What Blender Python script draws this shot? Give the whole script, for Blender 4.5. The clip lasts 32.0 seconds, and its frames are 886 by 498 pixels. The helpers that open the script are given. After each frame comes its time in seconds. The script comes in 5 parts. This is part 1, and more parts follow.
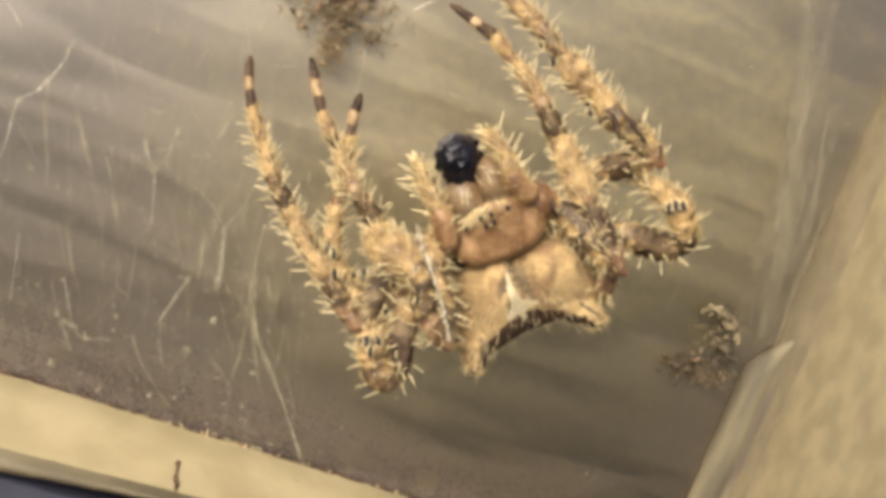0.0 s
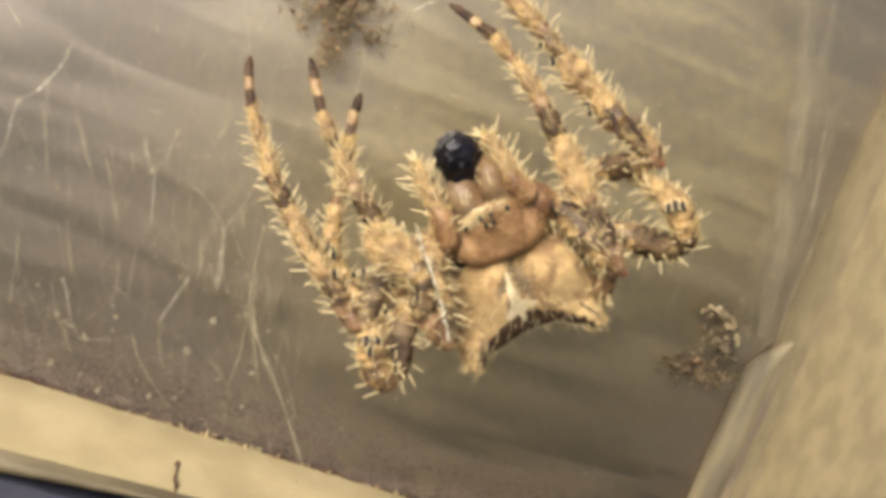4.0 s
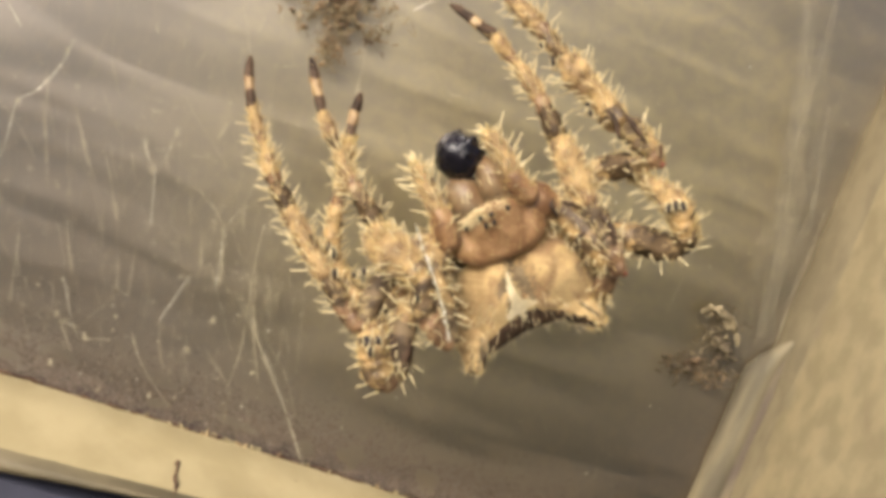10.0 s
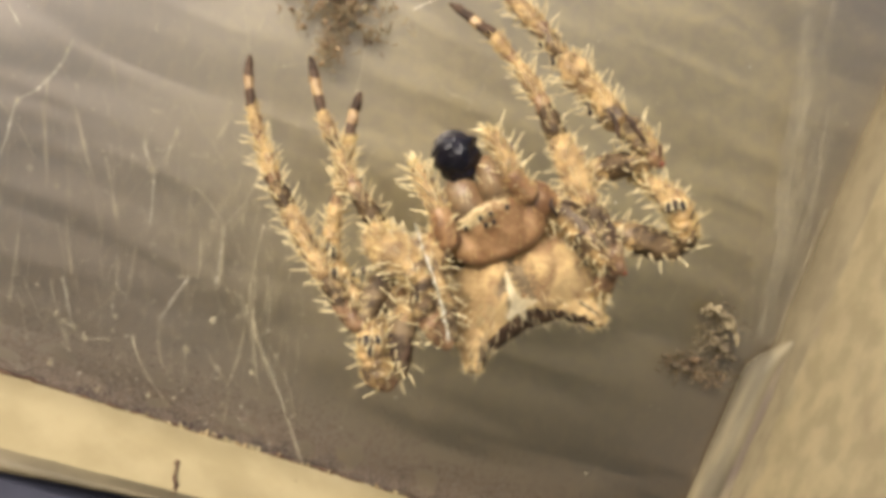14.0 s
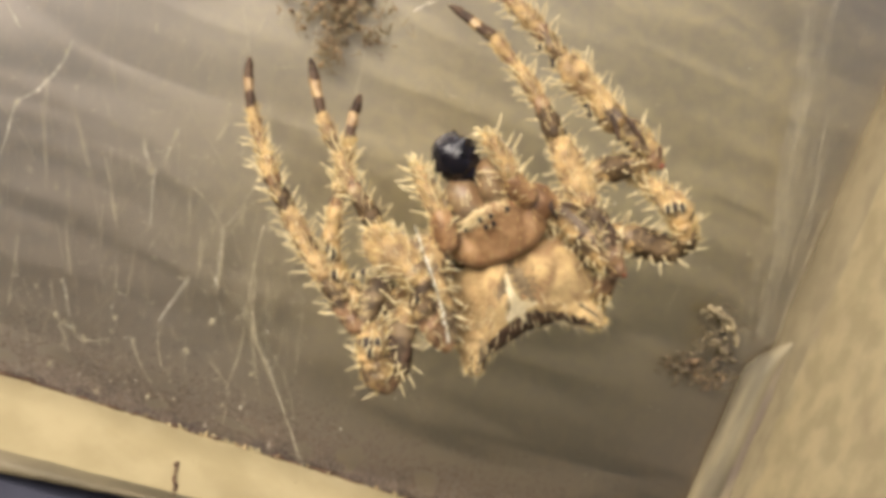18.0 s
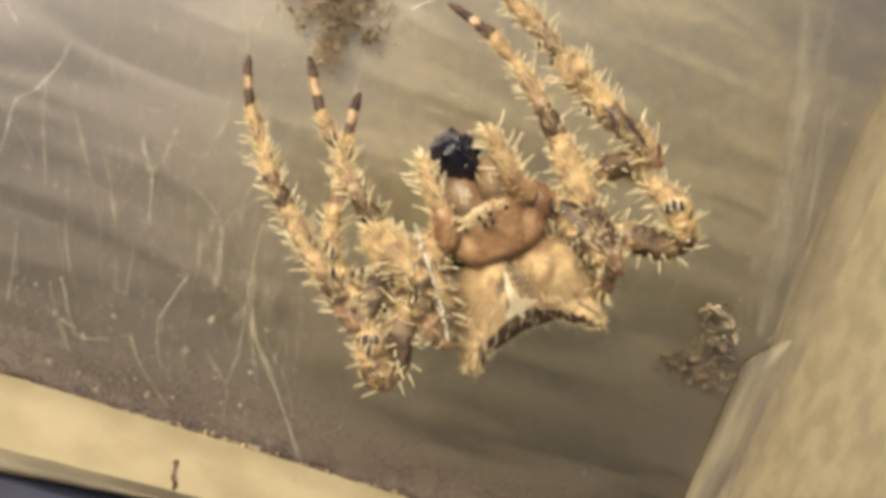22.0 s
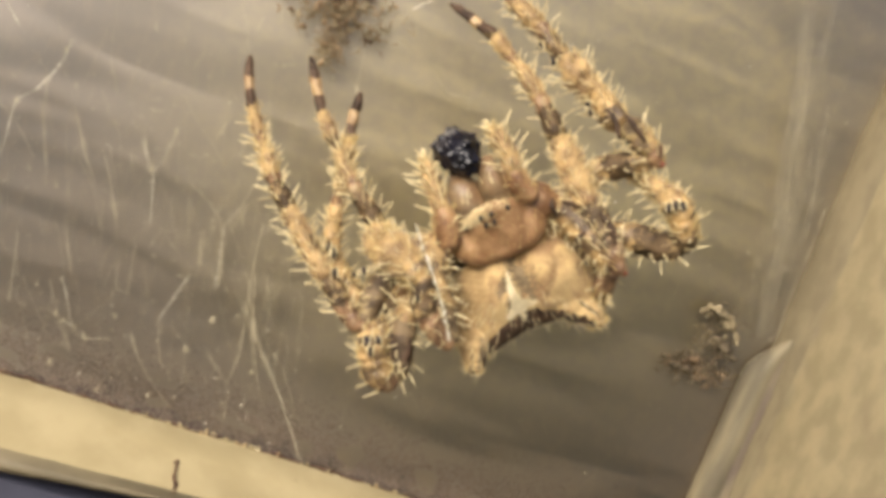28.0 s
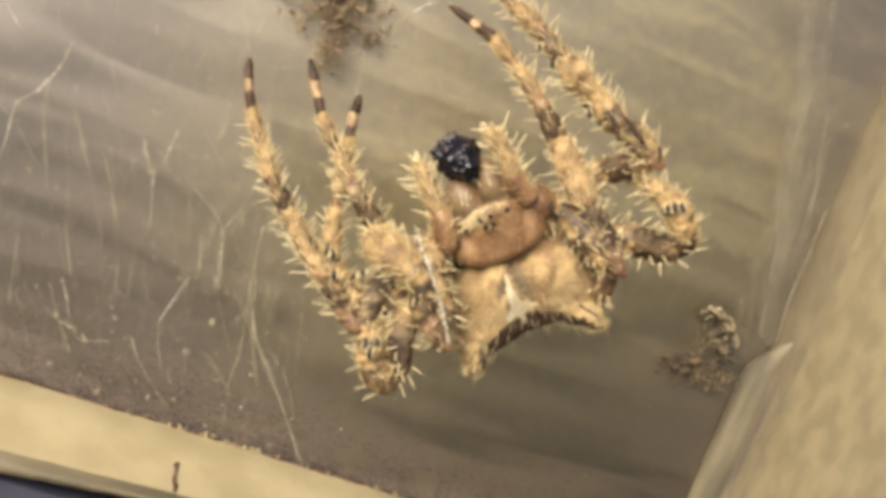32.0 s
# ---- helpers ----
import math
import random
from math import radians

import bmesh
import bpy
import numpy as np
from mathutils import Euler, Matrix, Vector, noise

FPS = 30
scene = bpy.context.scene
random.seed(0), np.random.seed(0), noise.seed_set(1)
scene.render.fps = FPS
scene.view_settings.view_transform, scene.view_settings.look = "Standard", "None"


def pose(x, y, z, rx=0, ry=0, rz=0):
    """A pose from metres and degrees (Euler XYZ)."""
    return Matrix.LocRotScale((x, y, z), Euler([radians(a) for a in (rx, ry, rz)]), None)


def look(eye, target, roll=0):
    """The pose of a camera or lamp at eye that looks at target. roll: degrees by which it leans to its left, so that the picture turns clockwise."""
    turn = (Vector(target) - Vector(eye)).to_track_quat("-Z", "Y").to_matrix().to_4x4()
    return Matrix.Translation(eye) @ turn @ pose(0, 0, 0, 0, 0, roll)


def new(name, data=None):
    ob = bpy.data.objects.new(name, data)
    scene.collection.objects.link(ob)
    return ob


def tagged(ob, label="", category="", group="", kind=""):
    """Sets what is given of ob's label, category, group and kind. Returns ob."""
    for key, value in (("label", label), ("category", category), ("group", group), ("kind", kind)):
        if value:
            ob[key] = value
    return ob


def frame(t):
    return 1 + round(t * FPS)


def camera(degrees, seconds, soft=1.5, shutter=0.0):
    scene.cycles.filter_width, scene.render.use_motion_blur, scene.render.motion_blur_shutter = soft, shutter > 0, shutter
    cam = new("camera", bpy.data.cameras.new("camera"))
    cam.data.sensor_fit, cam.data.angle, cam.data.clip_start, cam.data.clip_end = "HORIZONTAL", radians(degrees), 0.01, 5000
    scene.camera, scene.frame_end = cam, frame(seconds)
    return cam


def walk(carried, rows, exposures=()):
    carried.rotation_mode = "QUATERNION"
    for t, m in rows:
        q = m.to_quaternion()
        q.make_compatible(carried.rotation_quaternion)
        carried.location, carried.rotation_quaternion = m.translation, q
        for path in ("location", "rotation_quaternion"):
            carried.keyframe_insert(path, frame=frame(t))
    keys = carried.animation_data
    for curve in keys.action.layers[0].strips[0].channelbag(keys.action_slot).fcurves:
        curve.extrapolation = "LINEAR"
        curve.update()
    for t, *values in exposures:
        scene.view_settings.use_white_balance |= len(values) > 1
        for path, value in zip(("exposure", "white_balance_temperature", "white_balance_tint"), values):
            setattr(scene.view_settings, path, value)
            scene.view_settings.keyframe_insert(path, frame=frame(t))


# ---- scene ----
MM = 0.001

# ---- camera ----
cam = camera(45, 32.0, soft=4.4, shutter=0.5)
EYE = Vector((0, -71, 12)) * MM
VIEW = Euler([radians(a) for a in (82.507, -20.836, -8.322)])
STAND = Matrix.LocRotScale(EYE, VIEW, None)
# seconds, tilt and turn in degrees: the slight shake of the held camera
SHAKE = "0 0.000 0.058; 0.5 0.000 0.082; 1 0.011 0.081; 1.5 0.023 0.081; 2 0.011 0.046; 2.5 0.011 0.046; 3 0.011 0.058; 3.5 0.023 0.058; 5.5 0.011 -0.023; 6 0.000 0.000; 6.5 0.023 0.000; 7 0.011 0.012; 7.5 0.000 0.011; 8 -0.011 0.046; 8.5 0.000 0.023; 9 0.000 0.046; 9.5 0.000 0.046; 10 0.000 0.046; 10.5 0.012 0.035; 11 0.047 0.046; 11.5 0.047 0.046; 12 0.000 0.035; 12.5 0.023 0.046; 13 0.011 0.046; 13.5 -0.034 0.046; 14 -0.011 0.023; 14.5 0.011 0.000; 16.5 -0.023 -0.023; 17 -0.034 0.000; 17.5 0.047 0.000; 18 0.059 0.000; 18.5 0.023 0.000; 19 0.000 -0.023; 19.5 0.011 -0.046; 20 0.000 -0.023; 20.5 -0.034 -0.046; 21 -0.034 -0.035; 21.5 -0.034 -0.046; 22 -0.034 -0.046; 22.5 -0.011 -0.035; 23 -0.034 -0.046; 23.5 -0.034 -0.046; 24 -0.011 -0.011; 24.5 0.000 -0.011; 25 0.000 -0.011; 25.5 -0.011 0.000; 27.5 -0.023 0.000; 28 -0.034 0.000; 28.5 -0.034 0.000; 29 -0.034 0.000; 29.5 -0.034 0.000; 30 -0.034 0.023; 30.5 -0.045 0.035; 31 -0.034 0.023; 31.5 -0.034 0.000; 32 0.082 0.000"
walk(cam, [(t, STAND @ pose(0, 0, 0, a, b, 0)) for t, a, b in
           (map(float, row.split()) for row in SHAKE.split(";"))],
     exposures=[(0.0, -0.14, 6350, 9), (32.0, -0.14, 6350, 9)])

# ---- world, sun ----
SUN_FROM = Vector((-0.55, -0.70, 0.45)).normalized()
world = bpy.data.worlds.new("sky")
scene.world = world
world.use_nodes = True
wn = world.node_tree
sky = wn.nodes.new("ShaderNodeTexSky")
sky.sky_type, sky.sun_disc = "NISHITA", False
sky.sun_elevation = math.asin(SUN_FROM.z)
sky.sun_rotation = math.atan2(SUN_FROM.x, SUN_FROM.y)
sky.dust_density, sky.air_density = 10.0, 0.5
wn.nodes["Background"].inputs[1].default_value = 0.192
wn.links.new(sky.outputs[0], wn.nodes["Background"].inputs[0])
sun = new("sun", bpy.data.lights.new("sun", "SUN"))
sun.data.energy, sun.data.angle, sun.data.color = 2.0, radians(46), (1.0, 0.97, 0.90)
sun.matrix_world = look(SUN_FROM * 3, (0, 0, 0))


# ---- materials ----
def material(name, low, high, scale=(1, 1, 1), size=900, rough=0.6, bump=0.3, bump_size=2500, metal=0.0,
             specular=0.4, sheen=0.0, through_light=0.0, coat=0.0, spread=(0.35, 0.65), stain=None, stain_size=150,
             stain_at=(0.55, 0.75), depth=0.0002, groove_shade=None):
    """Two colours mixed by noise, a larger stain over them, and a fine relief."""
    m = bpy.data.materials.new(name)
    m.use_nodes = True
    n, l = m.node_tree.nodes, m.node_tree.links
    b = n["Principled BSDF"]
    co = n.new("ShaderNodeTexCoord")
    mp = n.new("ShaderNodeMapping")
    mp.inputs["Scale"].default_value = scale
    l.new(co.outputs["Object"], mp.inputs["Vector"])

    def cloud(s, detail=5.0, distort=0.0):
        t = n.new("ShaderNodeTexNoise")
        t.inputs["Scale"].default_value, t.inputs["Detail"].default_value = s, detail
        t.inputs["Distortion"].default_value = distort
        l.new(mp.outputs[0], t.inputs["Vector"])
        return t.outputs["Fac"]

    def ramp(value, a, z):
        r = n.new("ShaderNodeMapRange")
        r.interpolation_type = "SMOOTHSTEP"
        r.inputs["From Min"].default_value, r.inputs["From Max"].default_value = a, z
        l.new(value, r.inputs["Value"])
        return r.outputs[0]

    def mix(fac, a, z):
        x = n.new("ShaderNodeMix")
        x.data_type = "RGBA"
        l.new(fac, x.inputs[0])
        for socket, value in ((x.inputs[6], a), (x.inputs[7], z)):
            if isinstance(value, tuple):
                socket.default_value = (*value, 1)
            else:
                l.new(value, socket)
        return x.outputs[2]

    colour = mix(ramp(cloud(size), *spread), low, high)
    if stain:
        colour = mix(ramp(cloud(stain_size, 6.0, 0.6), *stain_at), colour, stain)
    if groove_shade:
        # an upright line of colour for a groove's shade and grime: its x, half its width, its upper end, its colour
        sep = n.new("ShaderNodeSeparateXYZ")
        l.new(co.outputs["Object"], sep.inputs[0])
        shift = n.new("ShaderNodeMath")
        shift.operation = "MULTIPLY_ADD"
        l.new(cloud(stain_size * 2, 6.0), shift.inputs[0])
        shift.inputs[1].default_value = groove_shade[1] * 2.4
        l.new(sep.outputs[0], shift.inputs[2])
        gap = n.new("ShaderNodeMath")
        gap.operation = "SUBTRACT"
        l.new(shift.outputs[0], gap.inputs[0])
        gap.inputs[1].default_value = groove_shade[0] + groove_shade[1] * 1.2
        size_of = n.new("ShaderNodeMath")
        size_of.operation = "ABSOLUTE"
        l.new(gap.outputs[0], size_of.inputs[0])
        both = n.new("ShaderNodeMath")
        both.operation = "MULTIPLY"
        l.new(ramp(size_of.outputs[0], groove_shade[1] * 1.3, groove_shade[1] * 0.1), both.inputs[0])
        l.new(ramp(sep.outputs[2], groove_shade[2], groove_shade[2] - 0.012), both.inputs[1])
        colour = mix(both.outputs[0], colour, groove_shade[3])
    l.new(colour, b.inputs["Base Color"])
    rr = n.new("ShaderNodeMapRange")
    rr.inputs["To Min"].default_value, rr.inputs["To Max"].default_value = max(0.05, rough - 0.12), min(1, rough + 0.12)
    l.new(cloud(size * 0.7), rr.inputs["Value"])
    l.new(rr.outputs[0], b.inputs["Roughness"])
    b.inputs["Metallic"].default_value = metal
    b.inputs["Specular IOR Level"].default_value = specular
    b.inputs["Sheen Weight"].default_value = sheen
    b.inputs["Coat Weight"].default_value = coat
    if through_light:
        b.inputs["Subsurface Weight"].default_value = through_light
        b.inputs["Subsurface Radius"].default_value = (1.0, 0.5, 0.25)
        b.inputs["Subsurface Scale"].default_value = 0.0006
    if bump:
        bp = n.new("ShaderNodeBump")
        bp.inputs["Strength"].default_value, bp.inputs["Distance"].default_value = bump, depth
        l.new(cloud(bump_size), bp.inputs["Height"])
        l.new(bp.outputs[0], b.inputs["Normal"])
    return m


CREAM = material("cream_paint", (0.365, 0.300, 0.162), (0.435, 0.362, 0.204), size=260, rough=0.45, bump=0.25, bump_size=700,
                 stain=(0.345, 0.265, 0.135), stain_size=90, stain_at=(0.60, 0.85))
# cream of the stile, with the reveal's weaker light put into the colour
TAN = material("weathered_cream_shaded", (0.180, 0.144, 0.075), (0.232, 0.187, 0.099), scale=(1, 1, 0.45), size=900, rough=0.6, bump=0.5,
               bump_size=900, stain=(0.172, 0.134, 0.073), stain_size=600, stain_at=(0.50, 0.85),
               groove_shade=(0.0396, 0.0007, 0.018, (0.165, 0.133, 0.082)))
GROOVE = material("grimy_putty", (0.15, 0.117, 0.086), (0.225, 0.182, 0.115), scale=(1, 1, 0.35), size=700, rough=0.8, bump=0.6, bump_size=1400)
# the rail's cream again, darkened to paint the shade on its nose
NOSE = material("cream_paint_in_shade", (0.115, 0.095, 0.056), (0.19, 0.155, 0.091), scale=(0.4, 1, 1), size=420, rough=0.55, bump=0.4, bump_size=700)
# dark blue put in for the shade on the wall below the rail
NAVY = material("dark_blue_for_shade", (0.038, 0.040, 0.060), (0.060, 0.061, 0.086), size=120, rough=0.6, bump=0.2)
DIRT = material("dirt", (0.05, 0.025, 0.015), (0.12, 0.07, 0.04), size=1500, rough=0.9, bump=0.6)
GRIT = material("purplish_grit", (0.075, 0.054, 0.046), (0.15, 0.111, 0.085), size=900, rough=0.7, bump=0.4)
# a slightly darker olive tan for the stile's narrow edge faces
EDGING = material("darker_stile_edge", (0.150, 0.122, 0.070), (0.195, 0.158, 0.090), scale=(1, 1, 0.4), size=800, rough=0.7, bump=0.5, bump_size=1000)
BEADING = material("grey_olive_putty", (0.125, 0.105, 0.066), (0.225, 0.187, 0.112), scale=(1, 1, 0.12), size=900, rough=0.7, bump=0.6, bump_size=1100,
                   stain=(0.105, 0.085, 0.058), stain_size=500, stain_at=(0.52, 0.70))
WALL = material("pale_wall_paint", (0.50, 0.44, 0.34), (0.58, 0.51, 0.40), size=30, rough=0.8, bump=0.3, bump_size=90, depth=0.002)
SOIL = material("grass_ground", (0.026, 0.030, 0.012), (0.055, 0.055, 0.026), size=3, rough=0.95, bump=0.6, bump_size=25, depth=0.03)
SILK = material("silk", (0.44, 0.41, 0.31), (0.68, 0.63, 0.50), size=700, rough=0.5, bump=0.0)
KNOT = material("silk_sparkles", (0.72, 0.67, 0.54), (0.88, 0.84, 0.72), size=700, rough=0.3, bump=0.0)
SILK_FINE = material("fine_silk", (0.34, 0.300, 0.200), (0.53, 0.47, 0.325), size=700, rough=0.6, bump=0.0)
PALE = material("pale_cuticle", (0.19, 0.115, 0.047), (0.46, 0.31, 0.130), size=1300, rough=0.6, bump=0.5, sheen=0.2,
                stain=(0.22, 0.125, 0.055), stain_size=1100, stain_at=(0.58, 0.70))
DARK = material("dark_cuticle_and_rear_shade", (0.038, 0.023, 0.014), (0.095, 0.057, 0.034), size=1300, rough=0.6, bump=0.6, specular=0.25)
MIXED = material("mottled_cuticle", (0.10, 0.065, 0.035), (0.50, 0.33, 0.14), size=1100, rough=0.5, bump=0.5, spread=(0.36, 0.70))
BAND = material("brown_band_cuticle", (0.045, 0.029, 0.015), (0.130, 0.085, 0.043), size=1100, rough=0.6, bump=1.0, bump_size=1500, specular=0.2,
                stain=(0.30, 0.21, 0.10), stain_size=1300, stain_at=(0.53, 0.66))
GREY = material("olive_brown_cuticle", (0.062, 0.042, 0.025), (0.19, 0.135, 0.075), size=1000, rough=0.55, bump=0.7, bump_size=1600, specular=0.18,
                stain=(0.34, 0.255, 0.125), stain_size=1200, stain_at=(0.54, 0.66))
RUST = material("reddish_cuticle", (0.10, 0.055, 0.030), (0.30, 0.18, 0.092), size=900, rough=0.42, bump=0.7, bump_size=1600,
                stain=(0.36, 0.26, 0.14), stain_size=1300, stain_at=(0.54, 0.66))
KNEE = material("red_joint", (0.19, 0.050, 0.030), (0.30, 0.10, 0.055), size=900, rough=0.35, bump=0.3)
AMBER = material("amber_cuticle", (0.15, 0.075, 0.035), (0.38, 0.225, 0.108), size=900, rough=0.36, bump=0.6, coat=0.1, through_light=0.1)
PEACH = material("peach_cuticle", (0.26, 0.162, 0.078), (0.43, 0.295, 0.145), size=1400, rough=0.45, bump=0.3)
BRISTLE = material("bristle", (0.60, 0.49, 0.265), (0.79, 0.675, 0.40), size=1500, rough=0.5, bump=0.0)
FUZZ = material("fuzz", (0.46, 0.330, 0.130), (0.72, 0.555, 0.255), size=1500, rough=0.7, bump=0.0)
SHELL = material("carapace", (0.215, 0.115, 0.052), (0.40, 0.240, 0.115), size=800, rough=0.46, bump=0.9, bump_size=1300, through_light=0.1,
                 stain=(0.235, 0.118, 0.056), stain_size=420, stain_at=(0.50, 0.70))
BROW = material("pale_brow", (0.56, 0.43, 0.22), (0.78, 0.65, 0.38), size=1800, rough=0.5, bump=0.4)
FUR = material("abdomen_fur", (0.335, 0.218, 0.095), (0.54, 0.380, 0.175), size=520, rough=0.8, bump=0.9, bump_size=1500, sheen=0.2, spread=(0.38, 0.60),
               stain=(0.29, 0.172, 0.080), stain_size=480, stain_at=(0.55, 0.68))
OLIVE_SHADE = material("olive_pigment_and_shade", (0.115, 0.082, 0.045), (0.24, 0.175, 0.095), size=900, rough=0.75, bump=0.8, bump_size=1500)
MARK = material("white_mark", (0.64, 0.54, 0.32), (0.78, 0.68, 0.45), size=1500, rough=0.6, bump=0.3)
BLACK = material("black_shell", (0.004, 0.004, 0.006), (0.012, 0.010, 0.015), size=900, rough=0.2, bump=0.7, bump_size=1300, specular=0.35, coat=0.15)
BLACKISH = material("black_brown_cuticle", (0.014, 0.010, 0.008), (0.05, 0.034, 0.026), size=1500, rough=0.6, bump=0.5)
EYE_GLOSS = material("eye", (0.010, 0.008, 0.006), (0.015, 0.012, 0.008), rough=0.4, bump=0.0, specular=0.35)
JAW = material("jaw", (0.120, 0.079, 0.040), (0.27, 0.190, 0.100), size=900, rough=0.42, bump=0.8, bump_size=1000, coat=0.05, through_light=0.1,
               stain=(0.20, 0.120, 0.058), stain_size=900, stain_at=(0.46, 0.62))
REMAINS = material("dry_remains", (0.165, 0.108, 0.058), (0.36, 0.252, 0.140), size=700, rough=0.9, bump=0.8, spread=(0.4, 0.6))
DUSTY = material("dusty_remains", (0.090, 0.069, 0.041), (0.195, 0.152, 0.088), size=700, rough=0.9, bump=0.8)
PALEHUSK = material("grey_husk", (0.20, 0.158, 0.090), (0.39, 0.315, 0.185), size=900, rough=0.85, bump=0.9)
HUSK = material("pale_husk", (0.34, 0.25, 0.13), (0.52, 0.40, 0.22), size=700, rough=0.8, bump=0.5)


def pane_material():
    """Old glass under a film of dust, its level streaks painted for blurred reflections."""
    m = bpy.data.materials.new("dusty_glass")
    m.use_nodes = True
    n, l = m.node_tree.nodes, m.node_tree.links
    b = n["Principled BSDF"]
    co = n.new("ShaderNodeTexCoord")

    def cloud(scale, size, detail, distort=0.0):
        mp = n.new("ShaderNodeMapping")
        mp.inputs["Scale"].default_value = scale
        mp.inputs["Rotation"].default_value = (0, radians(2), 0)
        mp.inputs["Location"].default_value = (0.031, 0, 0.0120)
        l.new(co.outputs["Object"], mp.inputs["Vector"])
        t = n.new("ShaderNodeTexNoise")
        t.inputs["Scale"].default_value, t.inputs["Detail"].default_value = size, detail
        t.inputs["Distortion"].default_value = distort
        l.new(mp.outputs[0], t.inputs["Vector"])
        return t.outputs["Fac"]

    def ramp(value, a, z, lo=0.0, hi=1.0):
        r = n.new("ShaderNodeMapRange")
        r.interpolation_type = "SMOOTHSTEP"
        r.inputs["From Min"].default_value, r.inputs["From Max"].default_value = a, z
        r.inputs["To Min"].default_value, r.inputs["To Max"].default_value = lo, hi
        l.new(value, r.inputs["Value"])
        return r.outputs[0]

    streak = ramp(cloud((0.17, 1, 1), 380, 1.0, 0.9), 0.27, 0.73)
    blotch = ramp(cloud((0.5, 1, 1), 130, 6, 0.8), 0.32, 0.68)
    grain = ramp(cloud((1, 1, 0.7), 1500, 5, 0.5), 0.44, 0.66)
    add = n.new("ShaderNodeMath")
    add.operation = "MULTIPLY_ADD"
    l.new(blotch, add.inputs[0])
    add.inputs[1].default_value = 0.60
    l.new(streak, add.inputs[2])
    add2 = n.new("ShaderNodeMath")
    add2.operation = "MULTIPLY_ADD"
    l.new(grain, add2.inputs[0])
    add2.inputs[1].default_value = 1.0
    l.new(add.outputs[0], add2.inputs[2])
    # one patch of thicker dust, its colour raised to brighten the upper glass too
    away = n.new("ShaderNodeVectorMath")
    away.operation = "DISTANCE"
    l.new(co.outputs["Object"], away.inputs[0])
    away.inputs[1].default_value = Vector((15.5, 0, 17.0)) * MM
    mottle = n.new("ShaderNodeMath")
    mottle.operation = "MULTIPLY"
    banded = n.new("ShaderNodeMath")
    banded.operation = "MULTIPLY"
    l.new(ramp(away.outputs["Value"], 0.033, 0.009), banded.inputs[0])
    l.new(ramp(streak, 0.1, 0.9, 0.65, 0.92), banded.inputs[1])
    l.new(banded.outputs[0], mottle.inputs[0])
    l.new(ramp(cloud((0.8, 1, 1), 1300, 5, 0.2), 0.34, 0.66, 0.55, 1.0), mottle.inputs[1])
    x = n.new("ShaderNodeMix")
    x.data_type = "RGBA"
    l.new(ramp(add2.outputs[0], -0.25, 2.0), x.inputs[0])
    x.inputs[6].default_value = (0.012, 0.0080, 0.0042, 1)
    x.inputs[7].default_value = (0.066, 0.0430, 0.0195, 1)
    y = n.new("ShaderNodeMix")
    y.data_type = "RGBA"
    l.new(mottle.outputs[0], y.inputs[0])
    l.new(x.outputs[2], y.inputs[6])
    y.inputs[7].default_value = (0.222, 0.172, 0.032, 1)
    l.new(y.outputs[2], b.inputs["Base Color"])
    dull = n.new("ShaderNodeMath")
    dull.operation = "MULTIPLY_ADD"
    l.new(mottle.outputs[0], dull.inputs[0])
    dull.inputs[1].default_value = 0.10
    l.new(ramp(streak, 0, 1, 0.31, 0.37), dull.inputs[2])
    l.new(dull.outputs[0], b.inputs["Roughness"])
    b.inputs["IOR"].default_value = 3.7
    b.inputs["Specular Tint"].default_value = (1.0, 0.94, 0.875, 1)
    bp = n.new("ShaderNodeBump")
    bp.inputs["Strength"].default_value, bp.inputs["Distance"].default_value = 0.04, 0.0003
    l.new(streak, bp.inputs["Height"])
    l.new(bp.outputs[0], b.inputs["Normal"])
    return m


PANE = pane_material()


